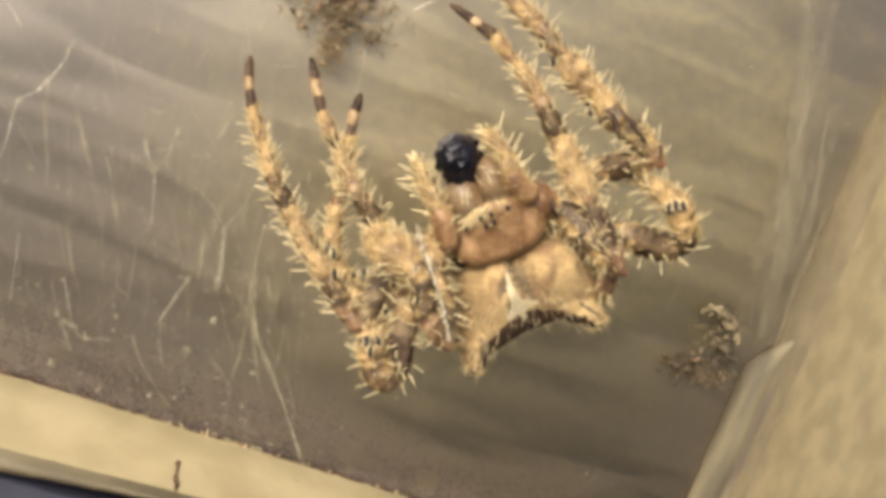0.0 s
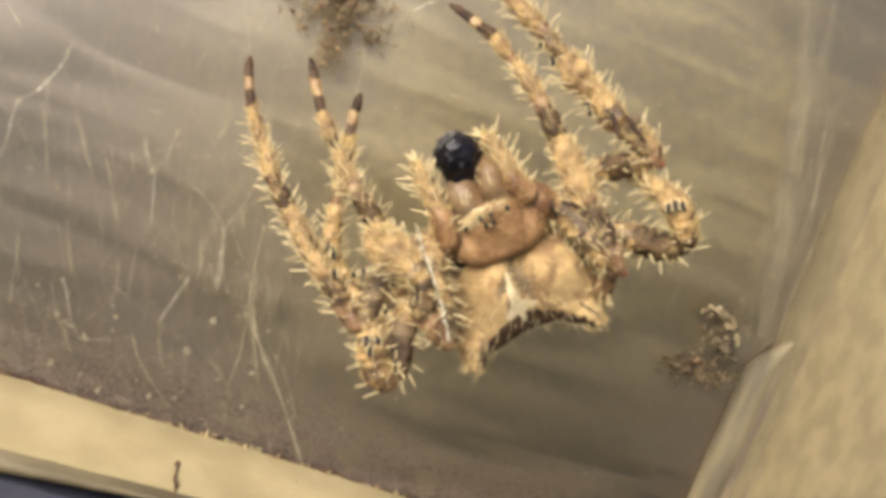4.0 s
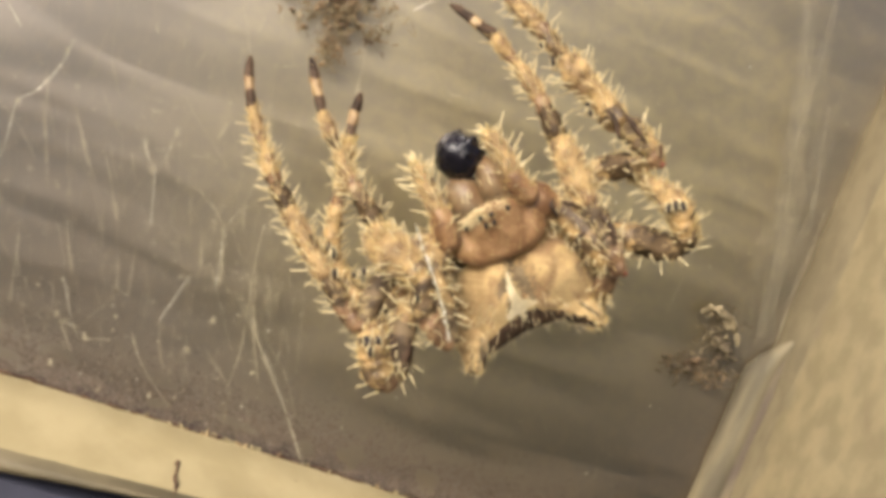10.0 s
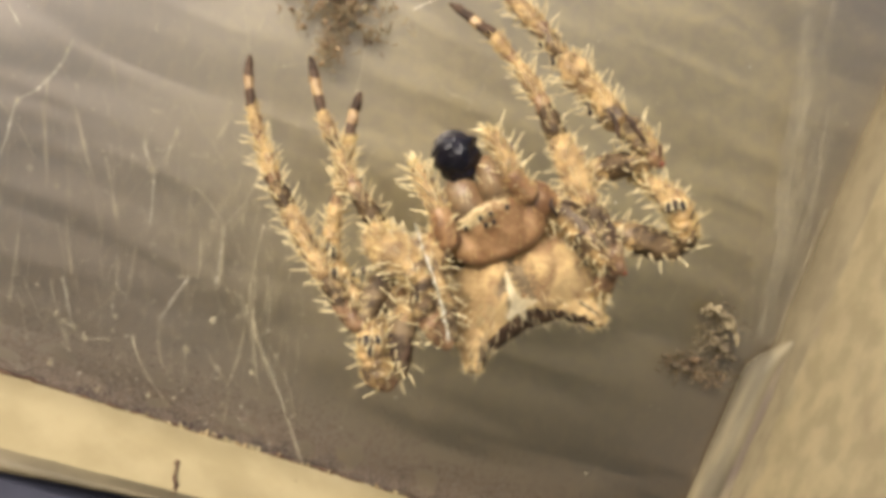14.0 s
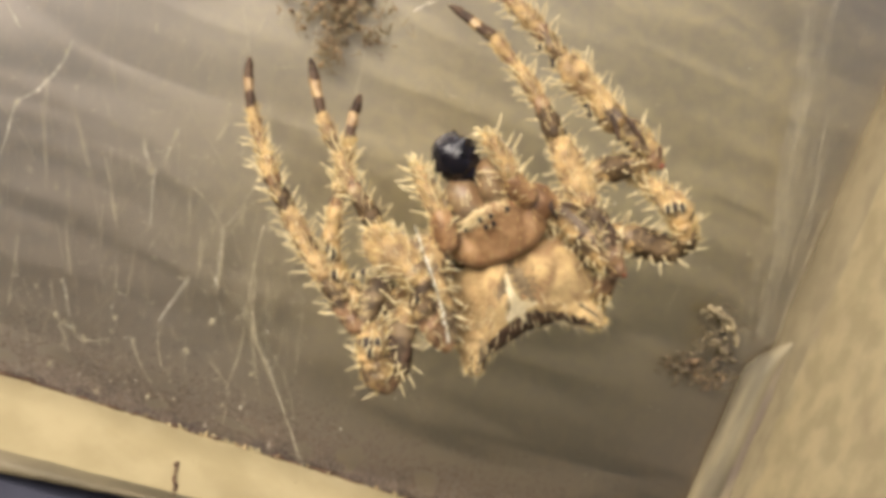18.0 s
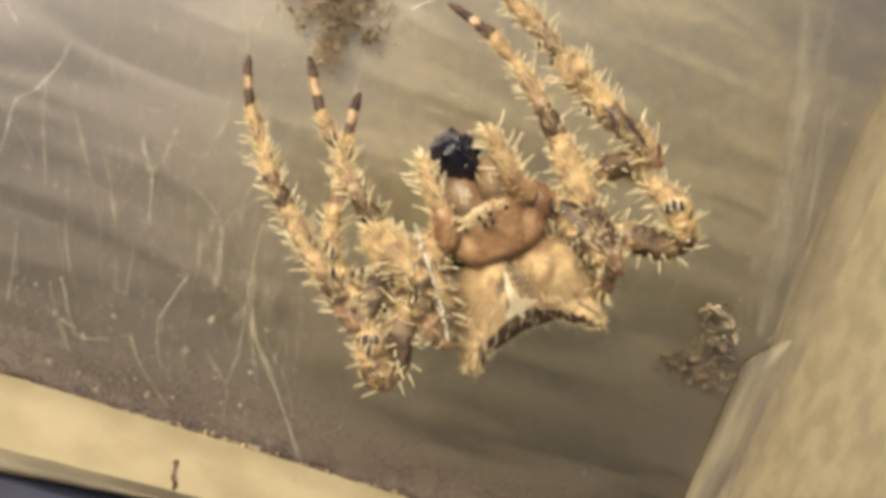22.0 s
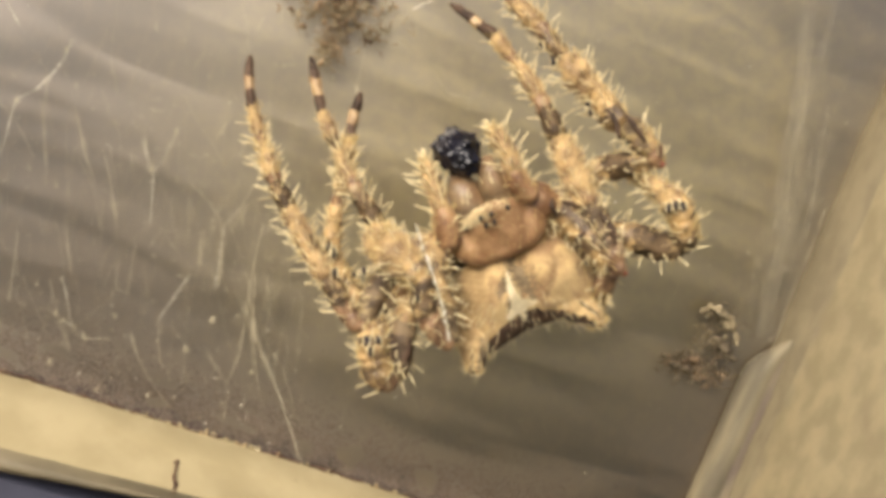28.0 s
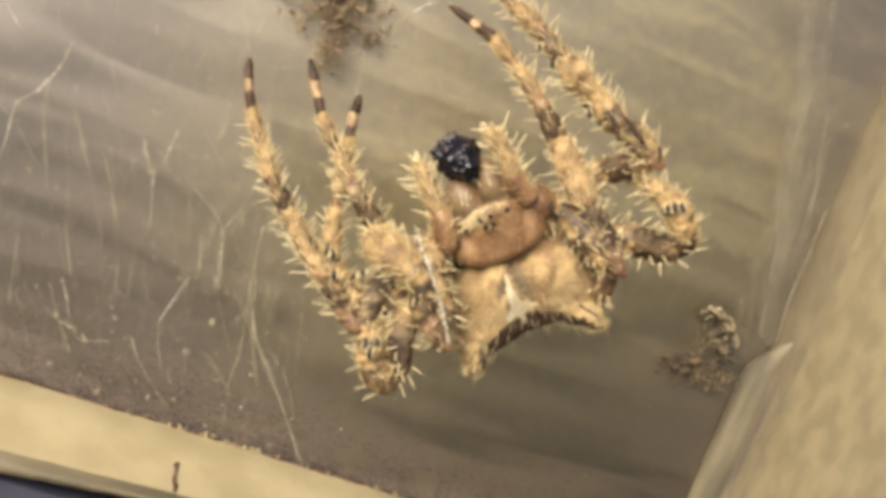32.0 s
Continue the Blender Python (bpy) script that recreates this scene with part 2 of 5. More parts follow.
# ---- mesh tools: all shapes are written in millimetres ----
class Shape:
    """Vertices, faces and material numbers, gathered before they become one mesh."""

    def __init__(self):
        self.v, self.f, self.m = [], [], []

    def tube(self, points, radii, kinds, sides=12, steps=4, rough=0.06, seed=0.0, squash=1.0, edge=0.0):
        """A rounded tube through the points; kinds: the material of each stretch."""
        pts = [Vector(p) for p in points]
        rings, owner = [], []
        count = len(pts)
        for i in range(count - 1):
            a, b, c, d = pts[max(i - 1, 0)], pts[i], pts[i + 1], pts[min(i + 2, count - 1)]
            for k in range(steps + (i == count - 2)):
                t = k / steps
                p = 0.5 * (2 * b + (c - a) * t + (2 * a - 5 * b + 4 * c - d) * t * t + (3 * b - a - 3 * c + d) * t ** 3)
                s = t * t * (3 - 2 * t)
                rings.append([p, radii[i] * (1 - s) + radii[i + 1] * s])
                owner.append(i if k < steps else i)
        first, last = rings[0], rings[-1]
        along0 = (rings[1][0] - first[0]).normalized()
        along1 = (last[0] - rings[-2][0]).normalized()
        rings.insert(0, [first[0] - along0 * first[1] * 0.45, first[1] * 0.62])
        rings.append([last[0] + along1 * last[1] * 0.45, last[1] * 0.62])
        owner.insert(0, owner[0])
        owner.append(owner[-1])
        side = along0.orthogonal().normalized()
        start = len(self.v)
        for j, (p, r, *_) in enumerate(rings):
            along = (rings[min(j + 1, len(rings) - 1)][0] - rings[max(j - 1, 0)][0]).normalized()
            side = (side - along * side.dot(along)).normalized()
            other = along.cross(side)
            for q in range(sides):
                a = math.tau * q / sides
                way = side * math.cos(a) + other * math.sin(a) * squash
                wob = 1 + rough * noise.noise(p * 2.3 + way * 1.4 + Vector((seed, 0, 0))) * 2
                self.v.append(p + way * r * wob)
        for j in range(len(rings) - 1):
            for q in range(sides):
                a, b = start + j * sides + q, start + j * sides + (q + 1) % sides
                self.f.append((a, b, b + sides, a + sides))
                self.m.append(kinds[owner[max(0, min(len(owner) - 1, j + round(edge * noise.noise(self.v[a] * 3.1 + Vector((seed, 5, 2))) * 2)))]])
        for j, turn in ((0, True), (len(rings) - 1, False)):
            ring = [start + j * sides + q for q in range(sides)]
            self.f.append(tuple(reversed(ring)) if turn else tuple(ring))
            self.m.append(kinds[owner[j]])
        return [(p, r, kinds[owner[j]]) for j, (p, r, *_) in enumerate(rings)]

    def spike(self, base, way, length, width, kind, bend=None):
        """A thin tapered hair of two joints."""
        way = way.normalized()
        u = way.orthogonal().normalized()
        w = way.cross(u)
        mid = base + way * length * 0.55
        tip = base + way * length + (bend if bend else Vector())
        start = len(self.v)
        for p, r in ((base - way * width, width), (mid, width * 0.72)):
            for q in range(3):
                a = math.tau * q / 3
                self.v.append(p + (u * math.cos(a) + w * math.sin(a)) * r)
        self.v.append(tip)
        for q in range(3):
            z = (q + 1) % 3
            self.f += [(start + q, start + z, start + 3 + z, start + 3 + q), (start + 3 + q, start + 3 + z, start + 6)]
            self.m += [kind, kind]

    def bristle(self, base, way, length, width, kind, bend):
        """A stout blunt bristle, slightly bowed."""
        way = way.normalized()
        u = way.orthogonal().normalized()
        w = way.cross(u)
        start = len(self.v)
        for k, r in ((-0.1, 1.0), (0.35, 1.0), (0.75, 0.86), (1.0, 0.42)):
            p = base + way * length * k + bend * (k * k)
            for q in range(5):
                a = math.tau * q / 5
                self.v.append(p + (u * math.cos(a) + w * math.sin(a)) * width * r)
        for j in range(3):
            for q in range(5):
                a, z = start + j * 5 + q, start + j * 5 + (q + 1) % 5
                self.f.append((a, z, z + 5, a + 5))
        self.f.append(tuple(range(start + 15, start + 20)))
        self.m += [kind] * 16

    def bristle_rows(self, rings, length, width, kind, rng, toward, chance, rows=8, pitch=0.40):
        """Stout bristles in rows along a leg joint; chance: how many stand on each kind of cuticle."""
        side = (rings[1][0] - rings[0][0]).orthogonal().normalized()
        run = 0.0
        turn = rng.random()
        for j in range(1, len(rings) - 1):
            along = (rings[j + 1][0] - rings[j - 1][0]).normalized()
            side = (side - along * side.dot(along)).normalized()
            run += (rings[j + 1][0] - rings[j][0]).length
            if run < pitch:
                continue
            run = rng.uniform(-0.06, 0.06)
            turn += 0.5
            for q in range(rows):
                if rng.random() > chance.get(rings[j][2], 0.0):
                    continue
                a = math.tau * (q + turn + rng.gauss(0, 0.12)) / rows
                out = side * math.cos(a) + along.cross(side) * math.sin(a)
                lean = along * toward
                way = out + lean * rng.uniform(0.15, 0.85) + Vector((rng.gauss(0, .2), rng.gauss(0, .2), rng.gauss(0, .2)))
                ln = length * rng.choice((0.5, 0.7, 0.85, 1.0, 1.1, 1.25)) * rng.uniform(0.9, 1.1)
                self.bristle(rings[j][0] + along * rng.gauss(0, 0.05) + out * rings[j][1] * 0.94, way, ln, width * rng.uniform(0.8, 1.15), kind, lean * ln * rng.uniform(0.02, 0.16))

    def hairs(self, rings, count, length, width, kind, rng, lean=0.7, toward=1, only=None):
        """Fine hairs on a tube, leaning along it; only: the kinds of cuticle that carry them."""
        for _ in range(count):
            j = rng.randrange(1, len(rings) - 1)
            if only and rings[j][2] not in only and rng.random() < 0.9:
                continue
            k = rng.random()
            p = rings[j][0].lerp(rings[min(j + 1, len(rings) - 1)][0], k)
            r = rings[j][1]
            along = (rings[min(j + 1, len(rings) - 1)][0] - rings[j - 1][0]).normalized() * toward
            u = along.orthogonal().normalized()
            a = rng.random() * math.tau
            out = u * math.cos(a) + along.cross(u) * math.sin(a)
            way = out + along * lean * rng.uniform(0.3, 1.4) + Vector((rng.gauss(0, .18), rng.gauss(0, .18), rng.gauss(0, .18)))
            ln = length * rng.uniform(0.55, 1.25)
            self.spike(p + out * r * 0.93, way, ln, width * rng.uniform(0.7, 1.2), kind, along * ln * 0.12)

    def ball(self, centre, axes, kind, turn=None, level=4, shaping=None, paint=None):
        """An ellipsoid of many faces. shaping moves a point, paint picks the material of a face."""
        bm = bmesh.new()
        bmesh.ops.create_icosphere(bm, subdivisions=level, radius=1)
        turn = turn or Matrix.Identity(3)
        start = len(self.v)
        c = Vector(centre)
        for v in bm.verts:
            p = turn @ Vector((v.co.x * axes[0], v.co.y * axes[1], v.co.z * axes[2])) + c
            self.v.append(shaping(p, v.co) if shaping else p)
        for f in bm.faces:
            ids = tuple(start + v.index for v in f.verts)
            self.f.append(ids)
            mid = (self.v[ids[0]] + self.v[ids[1]] + self.v[ids[2]]) / 3
            self.m.append(paint(mid) if paint else kind)
        bm.free()

    def mesh(self, name, materials, origin=(0, 0, 0), smooth=True):
        data = bpy.data.meshes.new(name)
        o = Vector(origin)
        data.from_pydata([(v - o) * MM for v in self.v], [], self.f)
        for m in materials:
            data.materials.append(m)
        data.polygons.foreach_set("material_index", self.m)
        data.polygons.foreach_set("use_smooth", [smooth] * len(self.f))
        data.update()
        return data


def part(name, shape, materials, parent=None, label="", origin=(0, 0, 0), smooth=True):
    """Links a shape as one mesh object, under its thing or part if one is given."""
    ob = new(name, shape.mesh(name, materials, origin, smooth))
    ob.location = Vector(origin) * MM
    if parent:
        ob.parent = parent
        if parent.type == "MESH":
            ob.location = Vector(origin) * MM - parent.location
    return tagged(ob, label) if label else ob


def profile_bar(name, outline, start, end, axis, material_used, wobble=0.0, step=0.6, shrink=None, second=None, label="", parent=None, taper=None):
    """A long bar: an outline in mm swept along x or z, with an uneven, worn surface."""
    shape = Shape()
    n = max(2, int(abs(end - start) / step))
    k = len(outline)
    for i in range(n + 1):
        s = start + (end - start) * i / n
        for j, (a, b) in enumerate(outline):
            d = Vector((noise.noise(Vector((s * 0.5, j * 7.3, 1))), noise.noise(Vector((s * 0.5, j * 7.3, 9)))))
            d += 0.5 * Vector((noise.noise(Vector((s * 2.1, j * 3.1, 4))), noise.noise(Vector((s * 2.1, j * 3.1, 6)))))
            if shrink:
                k0, (ax, bx) = shrink(s)
                a, b = ax + (a - ax) * k0, bx + (b - bx) * k0
            b2 = b + (taper(s, j) if taper else 0)
            if axis == "x":
                shape.v.append(Vector((s, a + d.x * wobble, b2 + d.y * wobble)))
            else:
                shape.v.append(Vector((a + d.x * wobble, b2 + d.y * wobble, s)))
    for i in range(n):
        for j in range(k):
            a, b = i * k + j, i * k + (j + 1) % k
            shape.f.append((a, b, b + k, a + k))
            shape.m.append(1 if second and j in second[1] else 0)
    shape.f += [tuple(range(k)), tuple(range(n * k, n * k + k))]
    shape.m += [0, 0]
    ob = part(name, shape, [material_used] + ([second[0]] if second else []), parent, label)
    bm = bmesh.new()
    bm.from_mesh(ob.data)
    bmesh.ops.recalc_face_normals(bm, faces=bm.faces)
    bm.to_mesh(ob.data)
    bm.free()
    return ob


def box(name, lo, hi, material_used, parent=None, label=""):
    s = Shape()
    for x in (lo[0], hi[0]):
        for y in (lo[1], hi[1]):
            for z in (lo[2], hi[2]):
                s.v.append(Vector((x, y, z)))
    s.f = [(0, 1, 3, 2), (4, 6, 7, 5), (0, 4, 5, 1), (2, 3, 7, 6), (0, 2, 6, 4), (1, 5, 7, 3)]
    s.m = [0] * 6
    return part(name, s, [material_used], parent, label, smooth=False)


# ---- the window corner ----
ground = box("ground", (-900000, -900000, -1420), (900000, 900000, -1400), SOIL)
tagged(ground, "short grass and bare earth outside the window", "ground", kind="structure")
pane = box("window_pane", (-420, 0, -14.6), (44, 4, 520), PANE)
tagged(pane, "old window glass dulled by brown dust, blurred reflections painted as level streaks", "window pane", kind="structure")

# sloping lower rail: outline as (y, z), pane side first
RAIL = [(-0.05, -14.40), (-0.5, -14.32), (-2.5, -15.16), (-5.0, -16.05), (-6.4, -16.6), (-7.05, -16.95), (-7.3, -17.35),
        (-7.1, -17.75), (-6.2, -18.0), (4, -19.4), (4, -14.6)]


def rail_taper(s, j):
    if 4 <= j <= 5:
        return max(-0.5, min(0.6, (s + 8) * 0.045))
    return max(-0.9, min(1.2, (s + 8) * 0.10)) if 6 <= j <= 8 else 0.0


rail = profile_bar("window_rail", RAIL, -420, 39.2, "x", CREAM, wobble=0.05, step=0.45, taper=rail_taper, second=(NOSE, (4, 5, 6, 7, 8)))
tagged(rail, "cream painted lower window rail with a crumbled edge and a small crack", "window frame", kind="structure")
# stile: outline as (x, y)
STILE = [(39.1, 0.0), (39.15, -0.9), (40.2, -2.6), (42.4, -5.2), (46, -9.0), (52, -14.5), (60, -19), (110, -19), (110, 4), (39.1, 4)]
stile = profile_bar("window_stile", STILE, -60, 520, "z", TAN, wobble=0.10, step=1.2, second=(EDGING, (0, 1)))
tagged(stile, "weathered cream painted window stile with a slanting reveal, coloured darker as it is lit less", "window frame", kind="structure")
BEAD = [(37.5, -0.02), (37.35, -0.45), (37.5, -0.95), (37.85, -1.40), (38.25, -1.70), (38.65, -1.78), (39.0, -1.66), (39.35, -1.55), (39.8, -1.75), (40.0, -1.0), (39.4, -0.02)]


def bead_end(s):
    """The bead runs out into the stile at its broken upper end."""
    k = max(0.0, min(1.0, (5.8 - s) / 4.2))
    return 0.10 + 0.90 * math.sin(k * math.pi / 2), (40.0, -1.6)


bead = profile_bar("glazing_bead", BEAD, -14.2, 5.8, "z", BEADING, wobble=0.08, step=0.3, shrink=bead_end, second=(GROOVE, (6, 7)))
tagged(bead, "short cracked putty bead along the window stile", "putty bead", kind="structure")
wall_low = box("wall_below", (-1500, -6.9, -1400), (1500, 200, -18.3), NAVY)
tagged(wall_low, "wall under the window rail, coloured dark blue for its shade", "wall", kind="structure")
wall_left = box("wall_left", (-1500, -4, -19.3), (-420.5, 200, 1200), WALL)
wall_right = box("wall_right", (110.5, -4, -19.3), (1500, 200, 1200), WALL)
wall_top = box("wall_above", (-420, -4, 521), (110, 200, 1200), WALL)
for w in (wall_left, wall_right, wall_top):
    tagged(w, "plain pale painted house wall round the window", "wall", kind="structure")

# crack and crumbs on the rail
rng = random.Random(4)


def crack():
    s = Shape()
    s.tube([(1.76, -3.47, -15.51), (1.85, -4.19, -15.75), (1.89, -4.91, -15.99), (2.11, -5.55, -16.2), (2.12, -6.56, -16.53)], [0.15, 0.11, 0.13, 0.2, 0.3], [0] * 4, sides=7, rough=0.4)
    s.tube([(2.11, -5.55, -16.2), (2.5, -6, -16.35), (2.84, -6.56, -16.53)], [0.12, 0.14, 0.12], [0] * 2, sides=6, rough=0.3)
    s.tube([(1.77, -3.36, -15.47), (1.65, -3.63, -15.56)], [0.17, 0.14], [0], sides=7, rough=0.4)
    return part("crack", s, [DIRT], rail, "dark branching crack in the paint")


crack()


def crumb(size, kind_material, at, name, label, category, group):
    s = Shape()
    seed = rng.random() * 50
    s.ball((0, 0, 0), (size * rng.uniform(1, 1.9), size * rng.uniform(.5, .8), size * rng.uniform(.3, .6)), 0, level=2,
           shaping=lambda p, u: p * (1 + 0.9 * noise.noise(u * 1.7 + Vector((seed, 0, 0)))))
    ob = part(name, s, [kind_material])
    ob.matrix_basis = Matrix.LocRotScale(Vector(at) * MM, Euler([rng.random() * 6 for _ in range(3)]), None)
    return tagged(ob, label, category, group)


def flakes(s, count, reach):
    """Thin flat flakes of dirt, spread up the lower glass to darken it as well."""
    for _ in range(count):
        x, z = rng.uniform(-15, 38), -14.36 + abs(rng.gauss(0, reach))
        if noise.noise(Vector((x * 0.35, 3, z * 0.8))) < -0.28:
            continue
        r, y, turn = rng.uniform(0.012, 0.046), -rng.uniform(0.008, 0.03), rng.random() * 6
        start = len(s.v)
        for q in range(6):
            a, k = math.tau * q / 6 + turn, r * rng.uniform(0.5, 1.2)
            s.v.append(Vector((x + math.cos(a) * k * 1.5, y, z + math.sin(a) * k)))
        s.v.append(Vector((x, y - 0.012, z)))
        for q in range(6):
            s.f.append((start + q, start + (q + 1) % 6, start + 6))
            s.m.append(1)


def rail_dirt():
    """Dark grime where the rail meets the glass, with the shade there painted in too."""
    s = Shape()
    for x0, x1, r in ((-14, -2.6, 0.16), (-2.2, 4.5, 0.10), (5.2, 14.5, 0.12), (15, 26, 0.09), (26.5, 38, 0.12)):
        n = max(3, int((x1 - x0) / 0.7))
        pts = [Vector((x0 + (x1 - x0) * i / n, -0.22 + rng.gauss(0, .05), -14.33 + rng.gauss(0, .05))) for i in range(n + 1)]
        s.tube(pts, [r * rng.uniform(0.4, 1.3) for _ in pts], [0] * n, sides=6, steps=3, rough=0.4)
    for _ in range(1700):
        r = rng.uniform(0.02, 0.06)
        s.ball((rng.uniform(-14, 38), -rng.uniform(0.005, 0.03), -14.32 + abs(rng.gauss(0, 0.40))), (r * rng.uniform(1, 2.6), 0.02, r), 1, level=1)
    flakes(s, 26000, 1.9)
    return tagged(part("grime", s, [DIRT, GRIT], rail, "purplish brown grime and painted shade along the glass"), kind="stuff")


rail_dirt()
for x in [rng.uniform(-13, 37) for _ in range(20)] + [rng.gauss(4.5, 3.5) for _ in range(20)]:
    crumb(rng.uniform(0.07, 0.2), rng.choice((CREAM, CREAM, HUSK)), (x, -rng.uniform(0.15, 0.5), -14.31 + rng.uniform(0, 0.08)),
          "paint_crumb", "small crumb of flaked cream paint on the rail", "paint crumb", "crumbs on the rail")
crumb(0.34, HUSK, (-6.64, 0.52, -14.19), "paint_crumb", "larger pale flake lying on the window rail", "paint crumb", "crumbs on the rail")
crumb(0.24, CREAM, (-5.48, 0.48, -14.2), "paint_crumb", "larger pale flake lying on the window rail", "paint crumb", "crumbs on the rail")
crumb(0.10, DIRT, (9.61, -1.94, -15), "dirt_grain", "dark grain of dirt on the cream rail", "dirt grain", "grains on the rail")
crumb(0.05, DIRT, (2.74, -2.88, -15.31), "dirt_grain", "dark grain of dirt on the cream rail", "dirt grain", "grains on the rail")

# ---- spider web ----
web = tagged(new("spider_web"), "tangled pale spider silk strung across the window corner", "spider web")
wrng = random.Random(11)


def thread(points, radius=0.035, fine=False):
    """A strand of silk: one main line, broken side lines beside it, and dust knots whitened to paint its sparkles."""
    s = Shape()
    pts = [Vector(p) for p in points]
    thin = radius * (0.54 if fine else 0.45)
    s.tube(pts, [thin * wrng.uniform(0.5, 1.15) for _ in pts], [0] * (len(pts) - 1), sides=5, steps=6, rough=0.5, seed=wrng.random() * 20)
    for _ in range(2 if radius < 0.05 else 4):
        i = wrng.randrange(len(pts) - 1)
        a, b = pts[i], pts[i + 1]
        k0 = wrng.uniform(-0.1, 0.5)
        k1 = k0 + wrng.uniform(0.3, 0.8)
        off = Vector((wrng.gauss(0, 0.10), wrng.gauss(0, 0.08), 0))
        p0, p1 = a.lerp(b, k0) + off, a.lerp(b, k1) + off * 0.2
        s.tube([p0, p0.lerp(p1, 0.5) + off * 0.6, p1], [thin * 0.35, thin * 0.5, thin * 0.3], [0, 0], sides=4, steps=4, rough=0.4)
    for _ in range(int(len(pts) * 1.5)):
        i = wrng.randrange(len(pts) - 1)
        p = pts[i].lerp(pts[i + 1], wrng.random())
        r = radius * wrng.choice((0.5, 0.6, 0.8, 1.0, 1.5)) * (0.5 if fine else 0.75)
        s.ball(p, (r, r * 0.7, r * wrng.uniform(0.7, 1.8)), 1, level=1)
    return part("thread", s, [SILK_FINE if fine else SILK, KNOT], web)


def web_left():
    thread([(-12.88, -1.5, 7.82), (-12.99, -1.5, 6.39), (-13.4, -1.5, 5.24), (-13.82, -1.5, 4.34)], 0.06)
    thread([(-13.82, -1.5, 4.34), (-14.19, -1.5, 3.83), (-14.84, -1.5, 3.1), (-14.87, -1.5, 1.83), (-14.8, -1.5, -0.23), (-15.07, -1.5, -3.03)], 0.055)
    thread([(-17.2, -1.2, 8.51), (-16.72, -1.2, 8.08), (-16.12, -1.2, 7.48)], 0.05)
    thread([(-13.35, -1, 3.01), (-12.78, -1, 1.53), (-12.02, -1, -0.46), (-11.71, -1, -1.68)], 0.035, True)
    thread([(-11.59, -1, 3.86), (-10.7, -1, 2.31), (-9.75, -1, 0.68)], 0.035, True)
    thread([(-9.96, -1.2, -2.75), (-9.24, -1.2, -4.81), (-8.48, -1.2, -6.5)], 0.035, True)
    thread([(-8.9, -1, 1.53), (-7.96, -1, -0.12), (-7, -1, -2.18)], 0.04, True)
    thread([(-6.97, -1.6, 3.52), (-6.33, -1.6, 2.46), (-5.75, -1.6, 1.8)], 0.035)
    thread([(-5.16, -1.6, 4.88), (-5.3, -1.6, 3.53), (-5.49, -1.6, 2.47), (-5.75, -1.6, 1.8)], 0.036)
    thread([(-5.75, -1.6, 1.8), (-5.4, -1.6, 0.51), (-4.93, -1.6, -1.45)], 0.032)
    thread([(-3.02, -2, 1.81), (-1.75, -2, 1.04), (-0.48, -2, -0.05)], 0.045, True)
    thread([(0.48, -2, 3.28), (0.18, -2, 1.74), (-0.18, -2, 0.6), (-0.48, -2, -0.05)], 0.045, True)
    thread([(-0.48, -2, -0.05), (-0.25, -2, -1.15), (-0.03, -2, -2.36), (0.3, -2, -4.1)], 0.06)
    thread([(-2.33, -1.6, 7), (-2.5, -1.6, 5.98), (-2.7, -1.6, 5.03)], 0.04, True)
    thread([(-12.37, -1.2, -4.96), (-12.03, -1.2, -6.98), (-11.69, -1.2, -9.28)], 0.04, True)
    thread([(-8.96, -1.4, -6.71), (-8.27, -1.4, -7.96), (-7.72, -1.4, -9.03)], 0.045)
    thread([(-9.62, -1.4, -7.17), (-8.52, -1.4, -9.03), (-7.1, -1.4, -11.21)], 0.03, True)
    thread([(-5.31, -1.4, -3.22), (-5.07, -1.4, -4.86), (-4.82, -1.4, -6.52)], 0.035, True)
    thread([(-1.48, -1.6, -3.87), (-1.8, -1.6, -4.93), (-2.15, -1.6, -6.37), (-2.4, -1.6, -7.3)], 0.045)
    thread([(-2.4, -1.6, -7.3), (-2.03, -1.6, -8.53), (-1.35, -1.6, -10.12)], 0.035, True)
    thread([(-1.67, -1.5, -1.2), (-1.38, -1.5, -2.16), (-1.09, -1.5, -3.12)], 0.04, True)
    thread([(-3.88, -1.2, -8.8), (-3.11, -1.2, -10.02), (-1.84, -1.2, -11.34), (0.16, -1.2, -12.98)], 0.04, True)
    thread([(-8.29, -1.2, -9.68), (-7.69, -1.2, -9.23), (-6.8, -1.2, -10.2), (-5.23, -1.2, -9.74)], 0.03, True)


